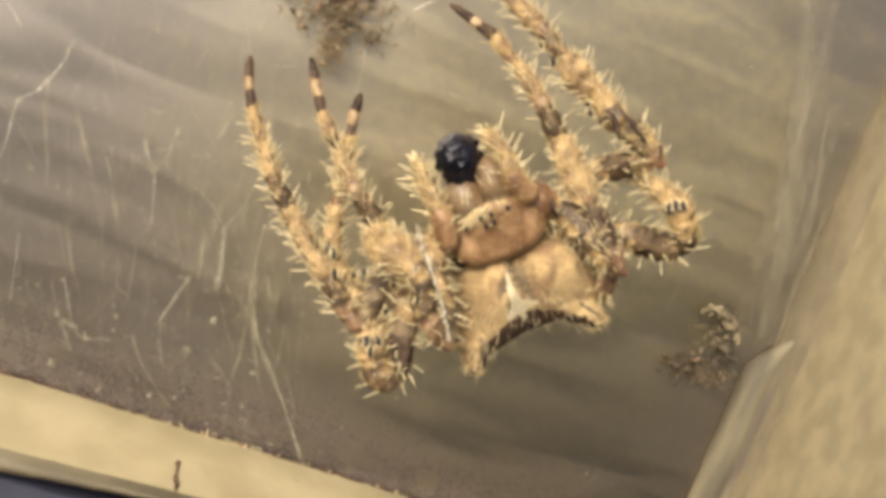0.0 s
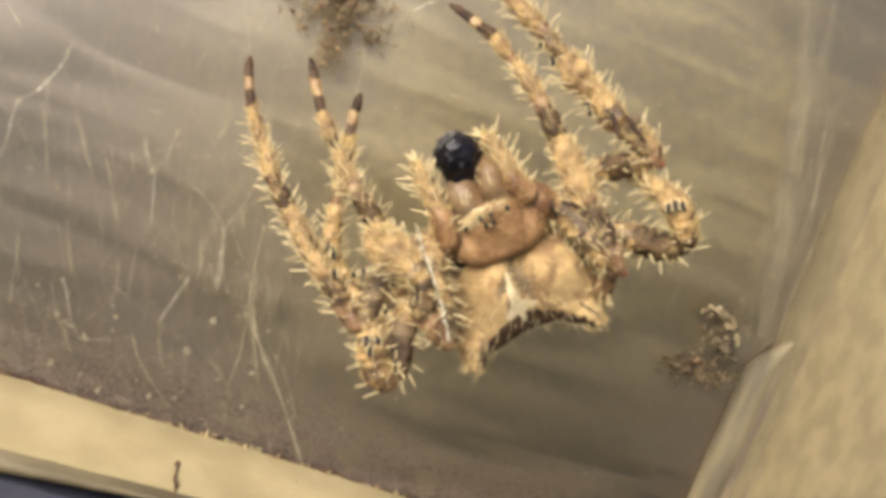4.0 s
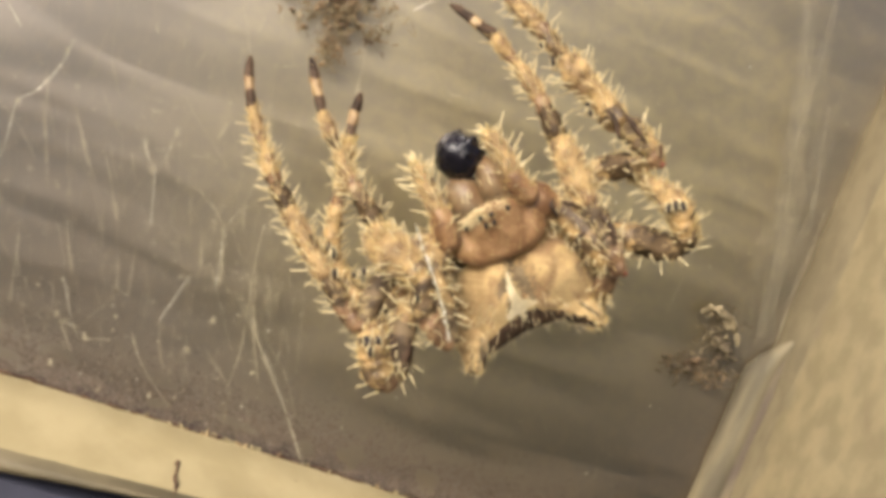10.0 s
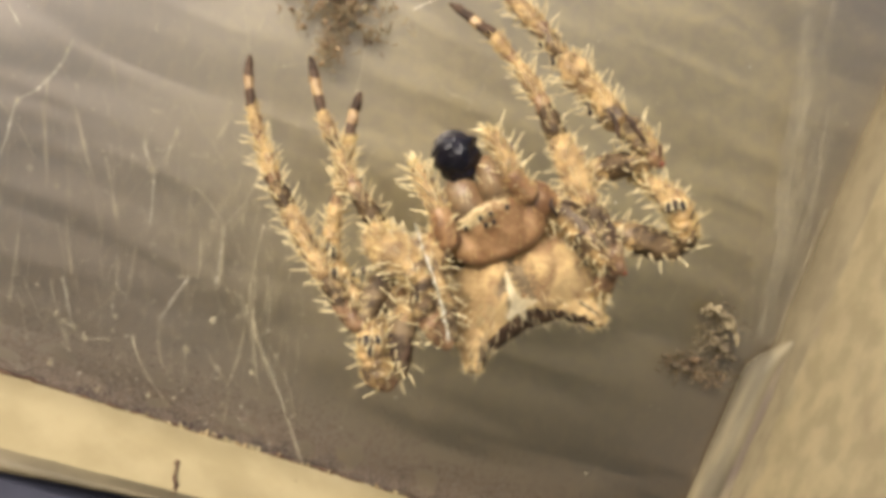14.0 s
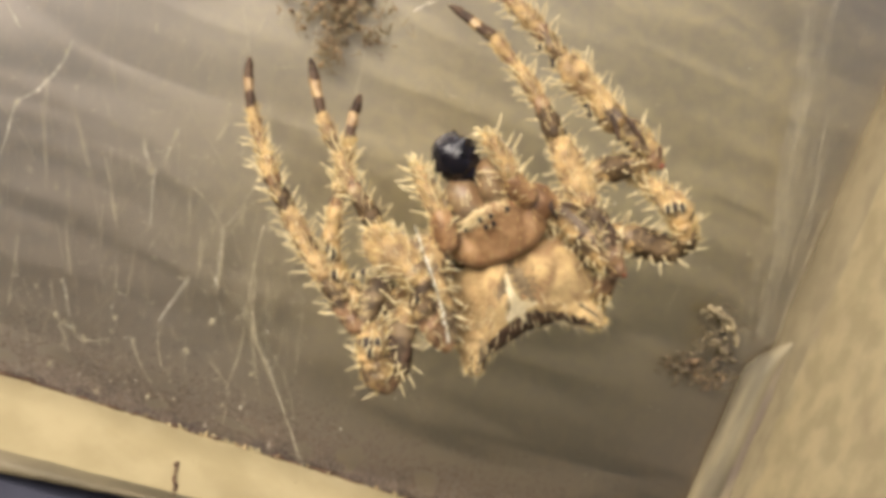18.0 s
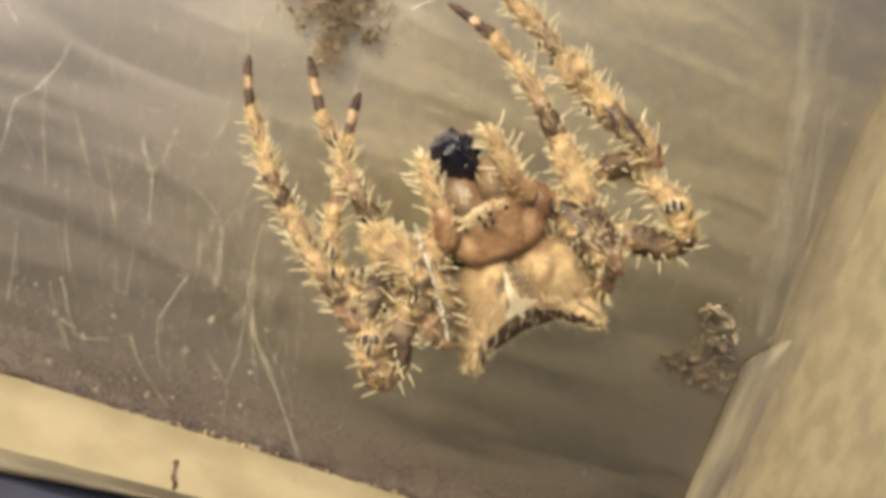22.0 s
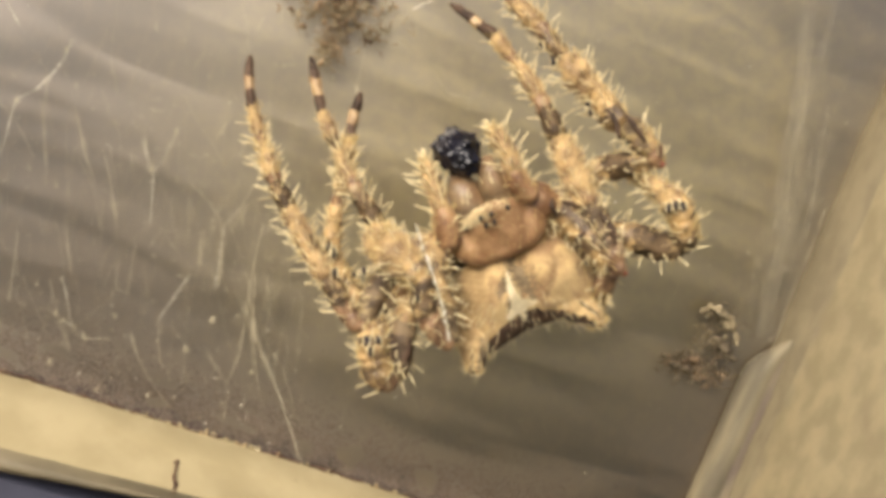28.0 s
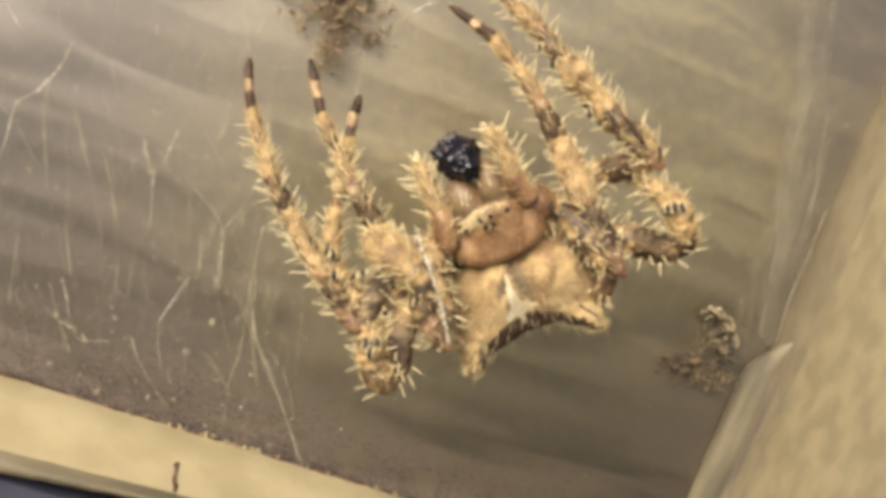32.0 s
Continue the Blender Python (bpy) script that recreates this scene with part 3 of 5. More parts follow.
def web_lower():
    thread([(1.81, -2.6, 1.03), (2.03, -2.6, -1.12), (2.52, -2.6, -3.7), (3.8, -2.6, -5.85)], 0.055, True)
    thread([(3.85, -1.6, -6.11), (6.37, -1.6, -9.36), (8.18, -1.6, -11.68), (9.81, -1.6, -13.85)], 0.04)
    thread([(1.52, -1.4, -3.98), (3.15, -1.4, -5.79), (5.03, -1.4, -7.81), (7.11, -1.4, -10.34), (9.51, -1.4, -13.69)], 0.045, True)
    thread([(2.28, -1.5, -3.05), (2.75, -1.5, -5.3), (3.14, -1.5, -7.52), (3.14, -1.5, -10.23)], 0.04, True)
    thread([(3.23, -1.5, -2.23), (3.63, -1.5, -3.58), (3.96, -1.5, -4.96)], 0.035, True)
    thread([(5.3, -1.5, -5.23), (5.58, -1.5, -6.69), (5.67, -1.5, -8.06)], 0.035, True)
    thread([(3.18, -1.3, -5.2), (3.94, -1.3, -7.39), (5.46, -1.3, -10.18)], 0.035, True)
    thread([(6.23, -1.3, -7.85), (7.18, -1.3, -9.19), (8.13, -1.3, -10.96)], 0.035, True)
    thread([(3.4, -1.2, -10.49), (3.67, -1.2, -12.06), (3.84, -1.2, -13.47)], 0.03, True)


def web_right():
    thread([(30.28, -2.2, 27.64), (31.14, -2.2, 25.22), (31.93, -2.2, 22.93), (33.46, -2.2, 18.25)], 0.034, True)
    thread([(33.56, -2, 18.27), (34.39, -2, 15.48), (35.43, -2, 10.83), (36.48, -2, 6.51), (36.8, -2, 4.89)], 0.030, True)
    thread([(32.46, -2, 27.91), (32.97, -2, 24.73), (33.26, -2, 21.82), (33.76, -2, 18.22)], 0.020, True)
    thread([(29.81, -1.6, 21.31), (31.37, -1.6, 18.44), (32.85, -1.6, 15.28), (34.62, -1.6, 10.46), (35.82, -1.6, 6.18)], 0.020, True)
    thread([(30.73, -1.5, 16.23), (31.64, -1.5, 14), (32.49, -1.5, 11.71)], 0.016, True)
    thread([(34.9, -1.8, 21.42), (36.18, -1.8, 16.53), (37.41, -1.8, 11.5), (37.89, -1.8, 6.95)], 0.035, True)
    thread([(36.15, -1.6, 12.49), (36.78, -1.6, 9.1), (37.37, -1.6, 4.98)], 0.018, True)
    thread([(32.97, -1.3, 9.82), (34.76, -1.3, 7.03), (35.78, -1.3, 4.34)], 0.014, True)
    thread([(34.04, -1.3, 11.47), (35.3, -1.3, 7.65), (36.86, -1.3, 2.96)], 0.018, True)
    thread([(34.21, -1.5, 15.35), (35.21, -1.5, 10.66), (37.09, -1.5, 3.98)], 0.016, True)
    thread([(35.6, -1.2, 27.77), (35.69, -1.2, 23.74), (35.79, -1.2, 19.65)], 0.012, True)


def web_top():
    thread([(8.95, -3, 13.98), (9.3, -3, 13.28), (10.05, -3, 12.96), (11.24, -3, 13.1), (11.55, -3, 12.11)], 0.05, True)
    thread([(5.94, -3.5, 16.91), (6.31, -3.5, 17.42), (6.94, -3.5, 18.04)], 0.08)
    thread([(-0.67, -4, 10.7), (0.24, -4, 11.19), (1.09, -4, 11.66)], 0.05, True)
    thread([(4.07, -3.5, 14.9), (4.87, -3.5, 15.76), (6.04, -3.5, 17.14)], 0.035, True)
    thread([(11.41, -1.5, 17.59), (11.99, -1.5, 15.11), (12.44, -1.5, 12.94)], 0.03, True)
    thread([(5.56, -2, 15.32), (7.41, -2, 14.51), (9.62, -2, 13.83)], 0.03, True)


def web_upper():
    """Short hanging ends, hooks and beads high on the pane."""
    thread([(-13.63, -1.20, 4.85), (-13.10, -1.20, 2.93), (-12.53, -1.20, 1.00)], 0.030, True)
    thread([(-13.49, -1.20, 3.60), (-12.85, -1.20, 1.90), (-12.13, -1.20, 0.05)], 0.028, True)
    thread([(-11.29, -1.20, 3.49), (-10.46, -1.20, 2.03), (-9.61, -1.20, 0.60)], 0.030, True)
    thread([(-6.87, -1.20, 3.37), (-6.50, -1.20, 2.36), (-6.18, -1.20, 1.71), (-5.77, -1.20, 1.70), (-5.49, -1.20, 1.96)], 0.032, True)
    thread([(-5.35, -1.20, 4.77), (-5.25, -1.20, 3.59), (-5.30, -1.20, 2.19)], 0.034, True)
    thread([(-2.33, -1.20, 6.82), (-2.55, -1.20, 6.05), (-2.80, -1.20, 5.03)], 0.034, True)
    thread([(-5.54, -1.20, 6.87), (-4.96, -1.20, 6.36), (-4.18, -1.20, 5.59)], 0.026, True)
    thread([(-5.10, -1.20, 10.23), (-5.30, -1.20, 9.44), (-5.57, -1.20, 8.48)], 0.024, True)
    thread([(-1.69, -1.20, 14.51), (-1.48, -1.20, 13.92), (-1.33, -1.20, 13.30)], 0.036, True)
    thread([(-2.45, -1.20, 13.28), (-2.52, -1.20, 12.95), (-2.55, -1.20, 12.41)], 0.050, True)
    thread([(-2.98, -1.20, 10.75), (-2.77, -1.20, 11.21), (-2.32, -1.20, 11.53)], 0.030, True)
    thread([(-8.95, -1.20, -5.14), (-8.71, -1.20, -5.80), (-8.56, -1.20, -6.37)], 0.030, True)
    thread([(-6.16, -1.20, -4.43), (-5.86, -1.20, -5.58), (-5.58, -1.20, -6.35), (-4.83, -1.20, -6.49)], 0.032, True)
    thread([(-3.76, -1.20, -8.96), (-3.39, -1.20, -9.51), (-2.96, -1.20, -10.14)], 0.036, True)
    thread([(-8.17, -1.20, -9.36), (-7.74, -1.20, -9.57), (-7.28, -1.20, -9.61)], 0.045, True)
    thread([(-7.26, -1.20, 5.42), (-6.77, -1.20, 5.38), (-6.40, -1.20, 5.60)], 0.030, True)
    thread([(-6.53, -1.20, 10.35), (-6.70, -1.20, 9.99), (-6.43, -1.20, 9.64)], 0.030, True)
    thread([(-8.41, -1.20, 10.66), (-8.51, -1.20, 10.33), (-8.28, -1.20, 10.05)], 0.030, True)


def web_fan():
    """Soft strands that cross and gather before the pane."""
    thread([(-0.58, -1.40, -0.31), (0.12, -1.40, -2.24), (0.45, -1.40, -4.11)], 0.050, True)
    thread([(-1.65, -1.40, -1.29), (-1.09, -1.40, -3.06)], 0.030, True)
    thread([(2.50, -1.40, -2.59), (3.24, -1.40, -5.16), (3.89, -1.40, -6.56)], 0.045, True)
    thread([(1.95, -1.40, -3.99), (3.26, -1.40, -5.55), (4.12, -1.40, -6.89)], 0.045, True)
    thread([(3.53, -1.40, -2.63), (4.31, -1.40, -5.19)], 0.030, True)
    thread([(3.69, -1.40, -6.22), (5.16, -1.40, -8.18), (6.32, -1.40, -9.44)], 0.045, True)
    thread([(3.26, -1.40, -6.98), (3.28, -1.40, -8.40), (3.15, -1.40, -10.51)], 0.035, True)
    thread([(3.75, -1.40, -6.61), (5.02, -1.40, -9.46)], 0.030, True)
    thread([(4.14, -1.40, -6.06), (5.12, -1.40, -6.96), (5.94, -1.40, -7.71)], 0.030, True)
    thread([(6.28, -1.40, -8.00), (7.03, -1.40, -9.21)], 0.025, True)
    thread([(1.12, -1.40, -8.32), (3.09, -1.40, -10.11)], 0.025, True)


def web_lit_edge():
    """A pale silk line that paints the lit edge of the stile."""
    thread([(38.15, -1.00, 15.02), (38.19, -1.00, 13.54), (38.26, -1.00, 10.99), (38.34, -1.00, 8.20), (38.49, -1.00, 5.63)], 0.045, True)


def web_hold():
    """The thin lines by which the spider's feet hang in the web."""
    thread([(-2.14, -11.26, 10.86), (-2.89, -6, 11.98), (-4, -0.2, 13.54)], 0.018, True)
    thread([(0.97, -12.02, 12.06), (0.72, -8, 13.68), (0.38, -0.2, 15.63)], 0.018, True)
    thread([(3.83, -13.33, 11), (3.91, -8, 12.51), (4.05, -0.2, 14.38)], 0.018, True)
    thread([(7.06, -12.36, 17.33), (6.93, -8, 18.5), (6.93, -0.2, 20.49)], 0.018, True)
    thread([(7.07, -12.1, 20.38), (7.24, -7, 21.79), (7.16, -0.2, 24)], 0.018, True)
    thread([(9.83, -14.64, 1.94), (11.16, -8, -0.68), (12.83, -0.2, -4.68)], 0.018, True)
    thread([(17.93, -15.16, 12.83), (20.57, -8, 13.98), (23.71, -0.2, 15.89)], 0.018, True)
    thread([(18.46, -13.44, 3.97), (21.3, -6, 2.31), (24.05, -0.2, 0.44)], 0.018, True)
    # two short pale threads drawn as the glint on the bead's broken end
    thread([(37.28, -1.7, 3.23), (37.29, -1.7, 4.02), (37.49, -1.7, 4.61)], 0.03, True)
    thread([(37.26, -2, 4.58), (37.6, -2, 5.04), (38.05, -2, 5.46)], 0.03, True)


for build in (web_left, web_lower, web_fan, web_right, web_top, web_upper, web_lit_edge, web_hold):
    build()


def web_tangle(name, count, place, thin, thick, reach=(0.6, 5.0), slant=(-0.25, 0.27)):
    """Hair-thin loose silk on and before the pane, too fine to pick apart."""
    s = Shape()
    for _ in range(count):
        x, z = place()
        if z < -14 or x > 38.5:
            continue
        lean, ln = wrng.gauss(*slant), wrng.uniform(*reach)
        y = -wrng.uniform(0.1, 1.6)
        p0 = Vector((x, y, z))
        way = Vector((math.sin(lean), 0, math.cos(lean)))
        across = Vector((way.z, 0, -way.x))
        bow = wrng.gauss(0, 0.035) * ln
        p2 = p0 + way * ln
        if p2.x > 38.8:
            continue
        r = wrng.uniform(thin, thick) * 0.85
        points = [p0.lerp(p2, k) + across * (bow * 4 * k * (1 - k) + wrng.gauss(0, 0.03)) + Vector((0, wrng.gauss(0, 0.06), 0)) for k in (0, 0.25, 0.5, 0.75, 1)]
        s.tube(points, [r * wrng.uniform(0.5, 1.1) for _ in points], [0] * 4, sides=4, steps=2, rough=0.2)
    return tagged(part(name, s, [SILK_FINE], web), kind="stuff")


def web_specks():
    """Dust grains caught in the silk."""
    s = Shape()
    for n in range(620):
        x, z = (wrng.uniform(-18, 38), wrng.uniform(-14, 30)) if n < 450 else (wrng.gauss(0, 6), -14.2 + abs(wrng.gauss(0, 3.5)))
        r = wrng.choice((0.015, 0.02, 0.02, 0.025, 0.03, 0.035, 0.05, 0.075))
        s.ball((x, -wrng.uniform(0.05, 1.2), z), (r, r * 0.7, r * wrng.uniform(0.6, 1.6)), wrng.choice((0, 0, 1)), level=1)
    for _ in range(330):
        r = wrng.uniform(0.012, 0.028)
        s.ball((wrng.gauss(-4, 8), -wrng.uniform(0.1, 1.4), wrng.gauss(-2, 6)), (r, r * 0.8, r * wrng.uniform(0.8, 2.2)), 1, level=1)
    return tagged(part("dust", s, [SILK_FINE, SILK], web), kind="stuff")


def web_hooks():
    """Short curled ends of broken silk, each with a bead."""
    s = Shape()
    for _ in range(230):
        p = Vector((wrng.gauss(-4, 8), -wrng.uniform(0.2, 1.3), wrng.gauss(1, 7)))
        if p.z < -13 or p.x < -19:
            continue
        a, turn, ln = wrng.uniform(0, 6.28), wrng.gauss(0, 1.1), wrng.uniform(0.15, 0.55)
        pts = [p]
        for _ in range(4):
            pts.append(pts[-1] + Vector((math.sin(a), wrng.gauss(0, .2), math.cos(a))) * ln * 0.3)
            a += turn
        r = wrng.uniform(0.008, 0.018)
        s.tube(pts, [r * k for k in (1.2, 1, 0.9, 0.7, 0.5)], [0] * 4, sides=4, steps=2, rough=0.3)
        s.ball(p, (r * 2, r * 1.6, r * 2.4), 1, level=1)
    return tagged(part("loose_silk", s, [SILK_FINE, SILK], web), kind="stuff")


web_hooks()
web_tangle("loose_silk", 230, lambda: (wrng.gauss(-3, 9), wrng.gauss(-4, 7)), 0.006, 0.016)
web_tangle("loose_silk", 130, lambda: (wrng.uniform(-18, 44), wrng.uniform(-14, 30)), 0.005, 0.012, (1.0, 7.0), (-0.2, 0.38))
web_tangle("loose_silk", 85, lambda: (wrng.gauss(2, 5), wrng.gauss(-4, 4)), 0.007, 0.019, (2.0, 9.0), (-0.2, 0.3))
PATCH = Vector((9.15, -1, 14.4))
web_tangle("loose_silk", 210, lambda: (wrng.gauss(PATCH.x, 3.2), wrng.gauss(PATCH.z - 1, 3.0)), 0.004, 0.010, (0.3, 2.4), (0.0, 0.9))
web_tangle("loose_silk", 40, lambda: (36.6 + wrng.gauss(0, 1.1), wrng.uniform(-2, 16)), 0.004, 0.010)
web_specks()


RIBBON_ONE = [(30.40, -1.60, 27.72), (31.42, -1.60, 24.54), (32.30, -1.60, 22.05), (33.47, -1.60, 18.82), (34.63, -1.60, 15.51), (35.35, -1.60, 12.84), (36.41, -1.60, 8.11), (37.29, -1.60, 4.95)]
WISPS = [[(8.71, -0.90, 15.40), (9.16, -0.90, 13.82), (10.08, -0.90, 13.08), (11.52, -0.90, 13.11), (12.07, -0.90, 12.92)],
         [(10.76, -0.90, 15.87), (11.59, -0.90, 14.16), (11.99, -0.90, 12.73)],
         [(11.04, -0.90, 16.99), (11.05, -0.90, 16.37), (11.03, -0.90, 15.90)],
         [(6.12, -0.90, 12.86), (7.04, -0.90, 11.65), (7.70, -0.90, 10.53)],
         [(7.70, -0.90, 16.16), (8.49, -0.90, 14.93), (8.81, -0.90, 13.88)],
         [(11.94, -0.90, 20.12), (11.60, -0.90, 18.45), (11.47, -0.90, 17.55)]]
RIBBON_TWO = [(32.34, -1.60, 28.48), (32.76, -1.60, 25.85), (33.23, -1.60, 23.22), (33.46, -1.60, 21.27), (33.74, -1.60, 18.92)]

SHEET = [(36.09, -0.60, 19.92), (36.60, -0.60, 15.47), (37.00, -0.60, 11.97), (37.44, -0.60, 9.10), (37.61, -0.60, 6.97), (37.72, -0.60, 5.08)]


def web_curtain():
    """Long hair-fine strands that run down along the stile and gather at the broken bead."""
    for _ in range(5):
        s = Shape()
        for _ in range(6):
            k = wrng.random()
            top = Vector((30.0 + 3.2 * k, -wrng.uniform(0.8, 2.4), 28.5))
            low = Vector((35.6 + 1.9 * k + wrng.gauss(0, 0.25), -wrng.uniform(0.6, 1.8), wrng.uniform(3.0, 9.0)))
            a, z = sorted((wrng.uniform(0, 0.6), wrng.uniform(0.5, 1.0)))
            bow = wrng.uniform(-0.1, 0.9)
            pts = [top.lerp(low, a + (z - a) * q / 6) for q in range(7)]
            pts = [p + Vector((bow * math.sin(math.pi * (a + (z - a) * q / 6)) + wrng.gauss(0, 0.05), 0, 0)) for q, p in enumerate(pts)]
            r = wrng.choice((0.003, 0.004, 0.006, 0.008, 0.013))
            s.tube(pts, [r * wrng.uniform(0.6, 1.2) for _ in pts], [0] * 6, sides=4, steps=2, rough=0.3)
        tagged(part("loose_silk", s, [SILK_FINE], web), kind="stuff")
    for line, count, wide in ((RIBBON_ONE, 16, 0.24), (RIBBON_TWO, 7, 0.2), (SHEET, 20, 0.42), *((w, 9, 0.12) for w in WISPS)):
        s = Shape()
        for _ in range(count):
            off = Vector((wrng.gauss(0, wide), wrng.gauss(0, 0.3), 0))
            pts = [Vector(p) + off * wrng.uniform(0.5, 1.4) for p in line]
            s.tube(pts, [wrng.uniform(0.002, 0.0045) for _ in pts], [0] * (len(pts) - 1), sides=4, steps=3, rough=0.3)
        tagged(part("silk_ribbon", s, [SILK_FINE], web, "hazy ribbon of many fine silk strands"), kind="stuff")


web_curtain()


def fluff(at, size, seed):
    """A knot of silk and pale dust."""
    r = random.Random(seed)
    s = Shape()
    c = Vector(at)
    for _ in range(9):
        p = c + Vector((r.gauss(0, size * .5), r.gauss(0, size * .3), r.gauss(0, size * .6)))
        q = size * r.uniform(0.12, 0.4)
        s.ball(p, (q, q * .8, q * r.uniform(.7, 1.6)), 0, level=1)
    for _ in range(6):
        w = Vector((r.gauss(0, .5), r.gauss(0, .3), r.gauss(0, 1))).normalized() * size * r.uniform(0.8, 2.2)
        s.tube([c - w, c + Vector((r.gauss(0, .1), 0, 0)) * size, c + w], [0.012, 0.02, 0.01], [0, 0], sides=4, steps=3)
    return part("silk_knot", s, [SILK if size > 0.2 else SILK_FINE], web, "small knot of silk and dust")


for i, at in enumerate(((-0.09, -1.2, -8.79), (0.82, -1.2, -6.37), (-8.08, -0.8, -12.52), (-5.91, -1.6, 1.85), (-5.21, -1.4, 4.54), (-14.84, -1.5, 3.1), (-13.01, -1.5, 7.11),
                        (-5.14, -1, -8.16), (2.27, -1.4, -5.49), (-8.7, -1, -9.2), (-6.46, -1, -10.22), (-4.69, -0.6, -13.4), (-1.46, -0.6, -12.73), (4.44, -1, -8.96),
                        (-5.08, -1.00, -9.83), (-5.05, -1.00, -9.13), (-8.15, -1.00, -12.49), (-3.17, -1.00, -6.48), (-10.35, -1.00, -7.79), (-8.98, -1.00, -6.92), (-6.65, -1.00, -9.97), (-11.12, -1.00, -1.28), (-5.25, -1.00, 4.53), (-5.65, -1.00, 1.03), (4.11, -1.00, 15.31))):
    fluff(at, 0.085 if i > 13 else 0.12 if i > 3 else 0.17, 40 + i)


# ---- remains caught in the web ----
def clump(name, label, centre, spread, count, seed, stick, mats=(REMAINS, PALEHUSK), thick=1.0):
    """A ragged clump of dry insect remains: bent slivers, flakes and husks tangled together."""
    r = random.Random(seed)
    thing = tagged(new(name), label, "insect remains", "remains in the web")
    c = Vector(centre)
    thing.location = c * MM
    for piece in range(count):
        s = Shape()
        p = Vector((r.gauss(0, spread[0]), r.gauss(0, spread[1]), r.gauss(0, spread[2])))
        if r.random() < 0.88:
            way = Vector((r.gauss(0, 1), r.gauss(0, .6), r.gauss(0, 1))).normalized()
            ln, w = r.uniform(0.20, stick * 0.8), r.uniform(0.008, 0.036) * thick
            kink = p + way * ln * 0.5 + Vector((r.gauss(0, .3), r.gauss(0, .3), r.gauss(0, .3)))
            s.tube([p, kink, p + way * ln], [w, w * 1.2, w * 0.5], [r.choice((0, 1))] * 2, sides=6, steps=2, rough=0.4, seed=r.random() * 9)
        else:
            q = r.uniform(0.08, 0.22) * thick
            sd = r.random() * 40
            k = Vector((sd, 0, 0))
            s.ball(p, (q, q * r.uniform(.4, .9), q * r.uniform(.5, 1.1)), r.choice((0, 0, 0, 1)), level=2,
                   shaping=lambda v, u, k=k, p=p: p + (v - p) * (1 + 1.5 * noise.noise(u * 2.2 + k)))
        part("fragment", s, [mats[0], mats[1]], thing)
    return thing


clump("insect_remains", "brown crumbling clump of dry insect remains in the silk", (1.95, -1.0, 15.6), (1.6, 0.35, 1.0), 330, 3, 1.15, thick=1.35)
clump("insect_remains", "ragged string of brown debris hanging in the silk", (1.95, -1.3, 13.2), (0.50, 0.3, 0.75), 130, 17, 0.9)
clump("insect_remains", "dusty grey insect husk hanging beside the window stile", (34.09, -1, 4.33), (0.75, 0.25, 0.95), 110, 5, 1.1, (PALEHUSK, DUSTY))
clump("insect_remains", "grey brown leg fragments caught beside the window stile", (34.1, -1, 1.25), (1.35, 0.25, 0.50), 110, 6, 1.2, (DUSTY, REMAINS), 1.6)


def husk():
    """A curled pale skin with the dark body below it."""
    thing = tagged(new("insect_husk"), "curled pale grey insect husk with a dark body, caught in silk", "insect remains", "remains in the web")
    s = Shape()
    s.tube([(32.46, -1.1, 5.06), (33, -1.1, 5.67), (34.21, -1.1, 5.4), (35.39, -1.1, 4.59), (35.84, -1.1, 3.79)], [0.08, 0.17, 0.25, 0.2, 0.08], [0] * 4, sides=18, steps=9, rough=1.2, seed=4)
    part("skin", s, [PALEHUSK], thing, "pale curled skin")
    s = Shape()
    s.tube([(34.05, -1.1, 3.7), (35.07, -1.1, 3.26), (36.16, -1.1, 2.66)], [0.16, 0.32, 0.2], [0] * 2, sides=16, steps=9, rough=1.3, seed=8)
    part("body", s, [DUSTY], thing, "dark shrunken body")
    for q in ([(34.15, -0.9, 3.67), (33.38, -0.9, 2.1), (32.53, -0.9, 0.93), (32.11, -0.9, 0)], [(35.09, -0.9, 2.9), (34.28, -0.9, 1.08), (33.49, -0.9, 0.29)], [(35.94, -0.9, 2.53), (35.53, -0.9, 0.53), (37.2, -0.9, 0.74)], [(32.36, -0.9, 1.31), (33.7, -0.9, 0.54), (35.33, -0.9, 0.38)]):
        s = Shape()
        s.tube(q, [0.06] + [0.045] * (len(q) - 2) + [0.02], [0] * (len(q) - 1), sides=8, rough=0.5)
        part("limb", s, [DUSTY], thing)
    return thing


husk()

# ---- spider ----
ORIGIN = Vector((12.76, -15.91, 6.19)) * MM
spider = tagged(new("spider"), "bristly tan and brown banded orb spider feeding, hanging in its web", "spider")
spider.matrix_basis = Matrix.LocRotScale(ORIGIN, VIEW, None)
LEG_MATERIALS = [PALE, DARK, MIXED, GREY, RUST, PEACH, BAND, PALE]
P, K, X, G, R, O, B, S = range(8)
srng = random.Random(21)
PX = 0.03


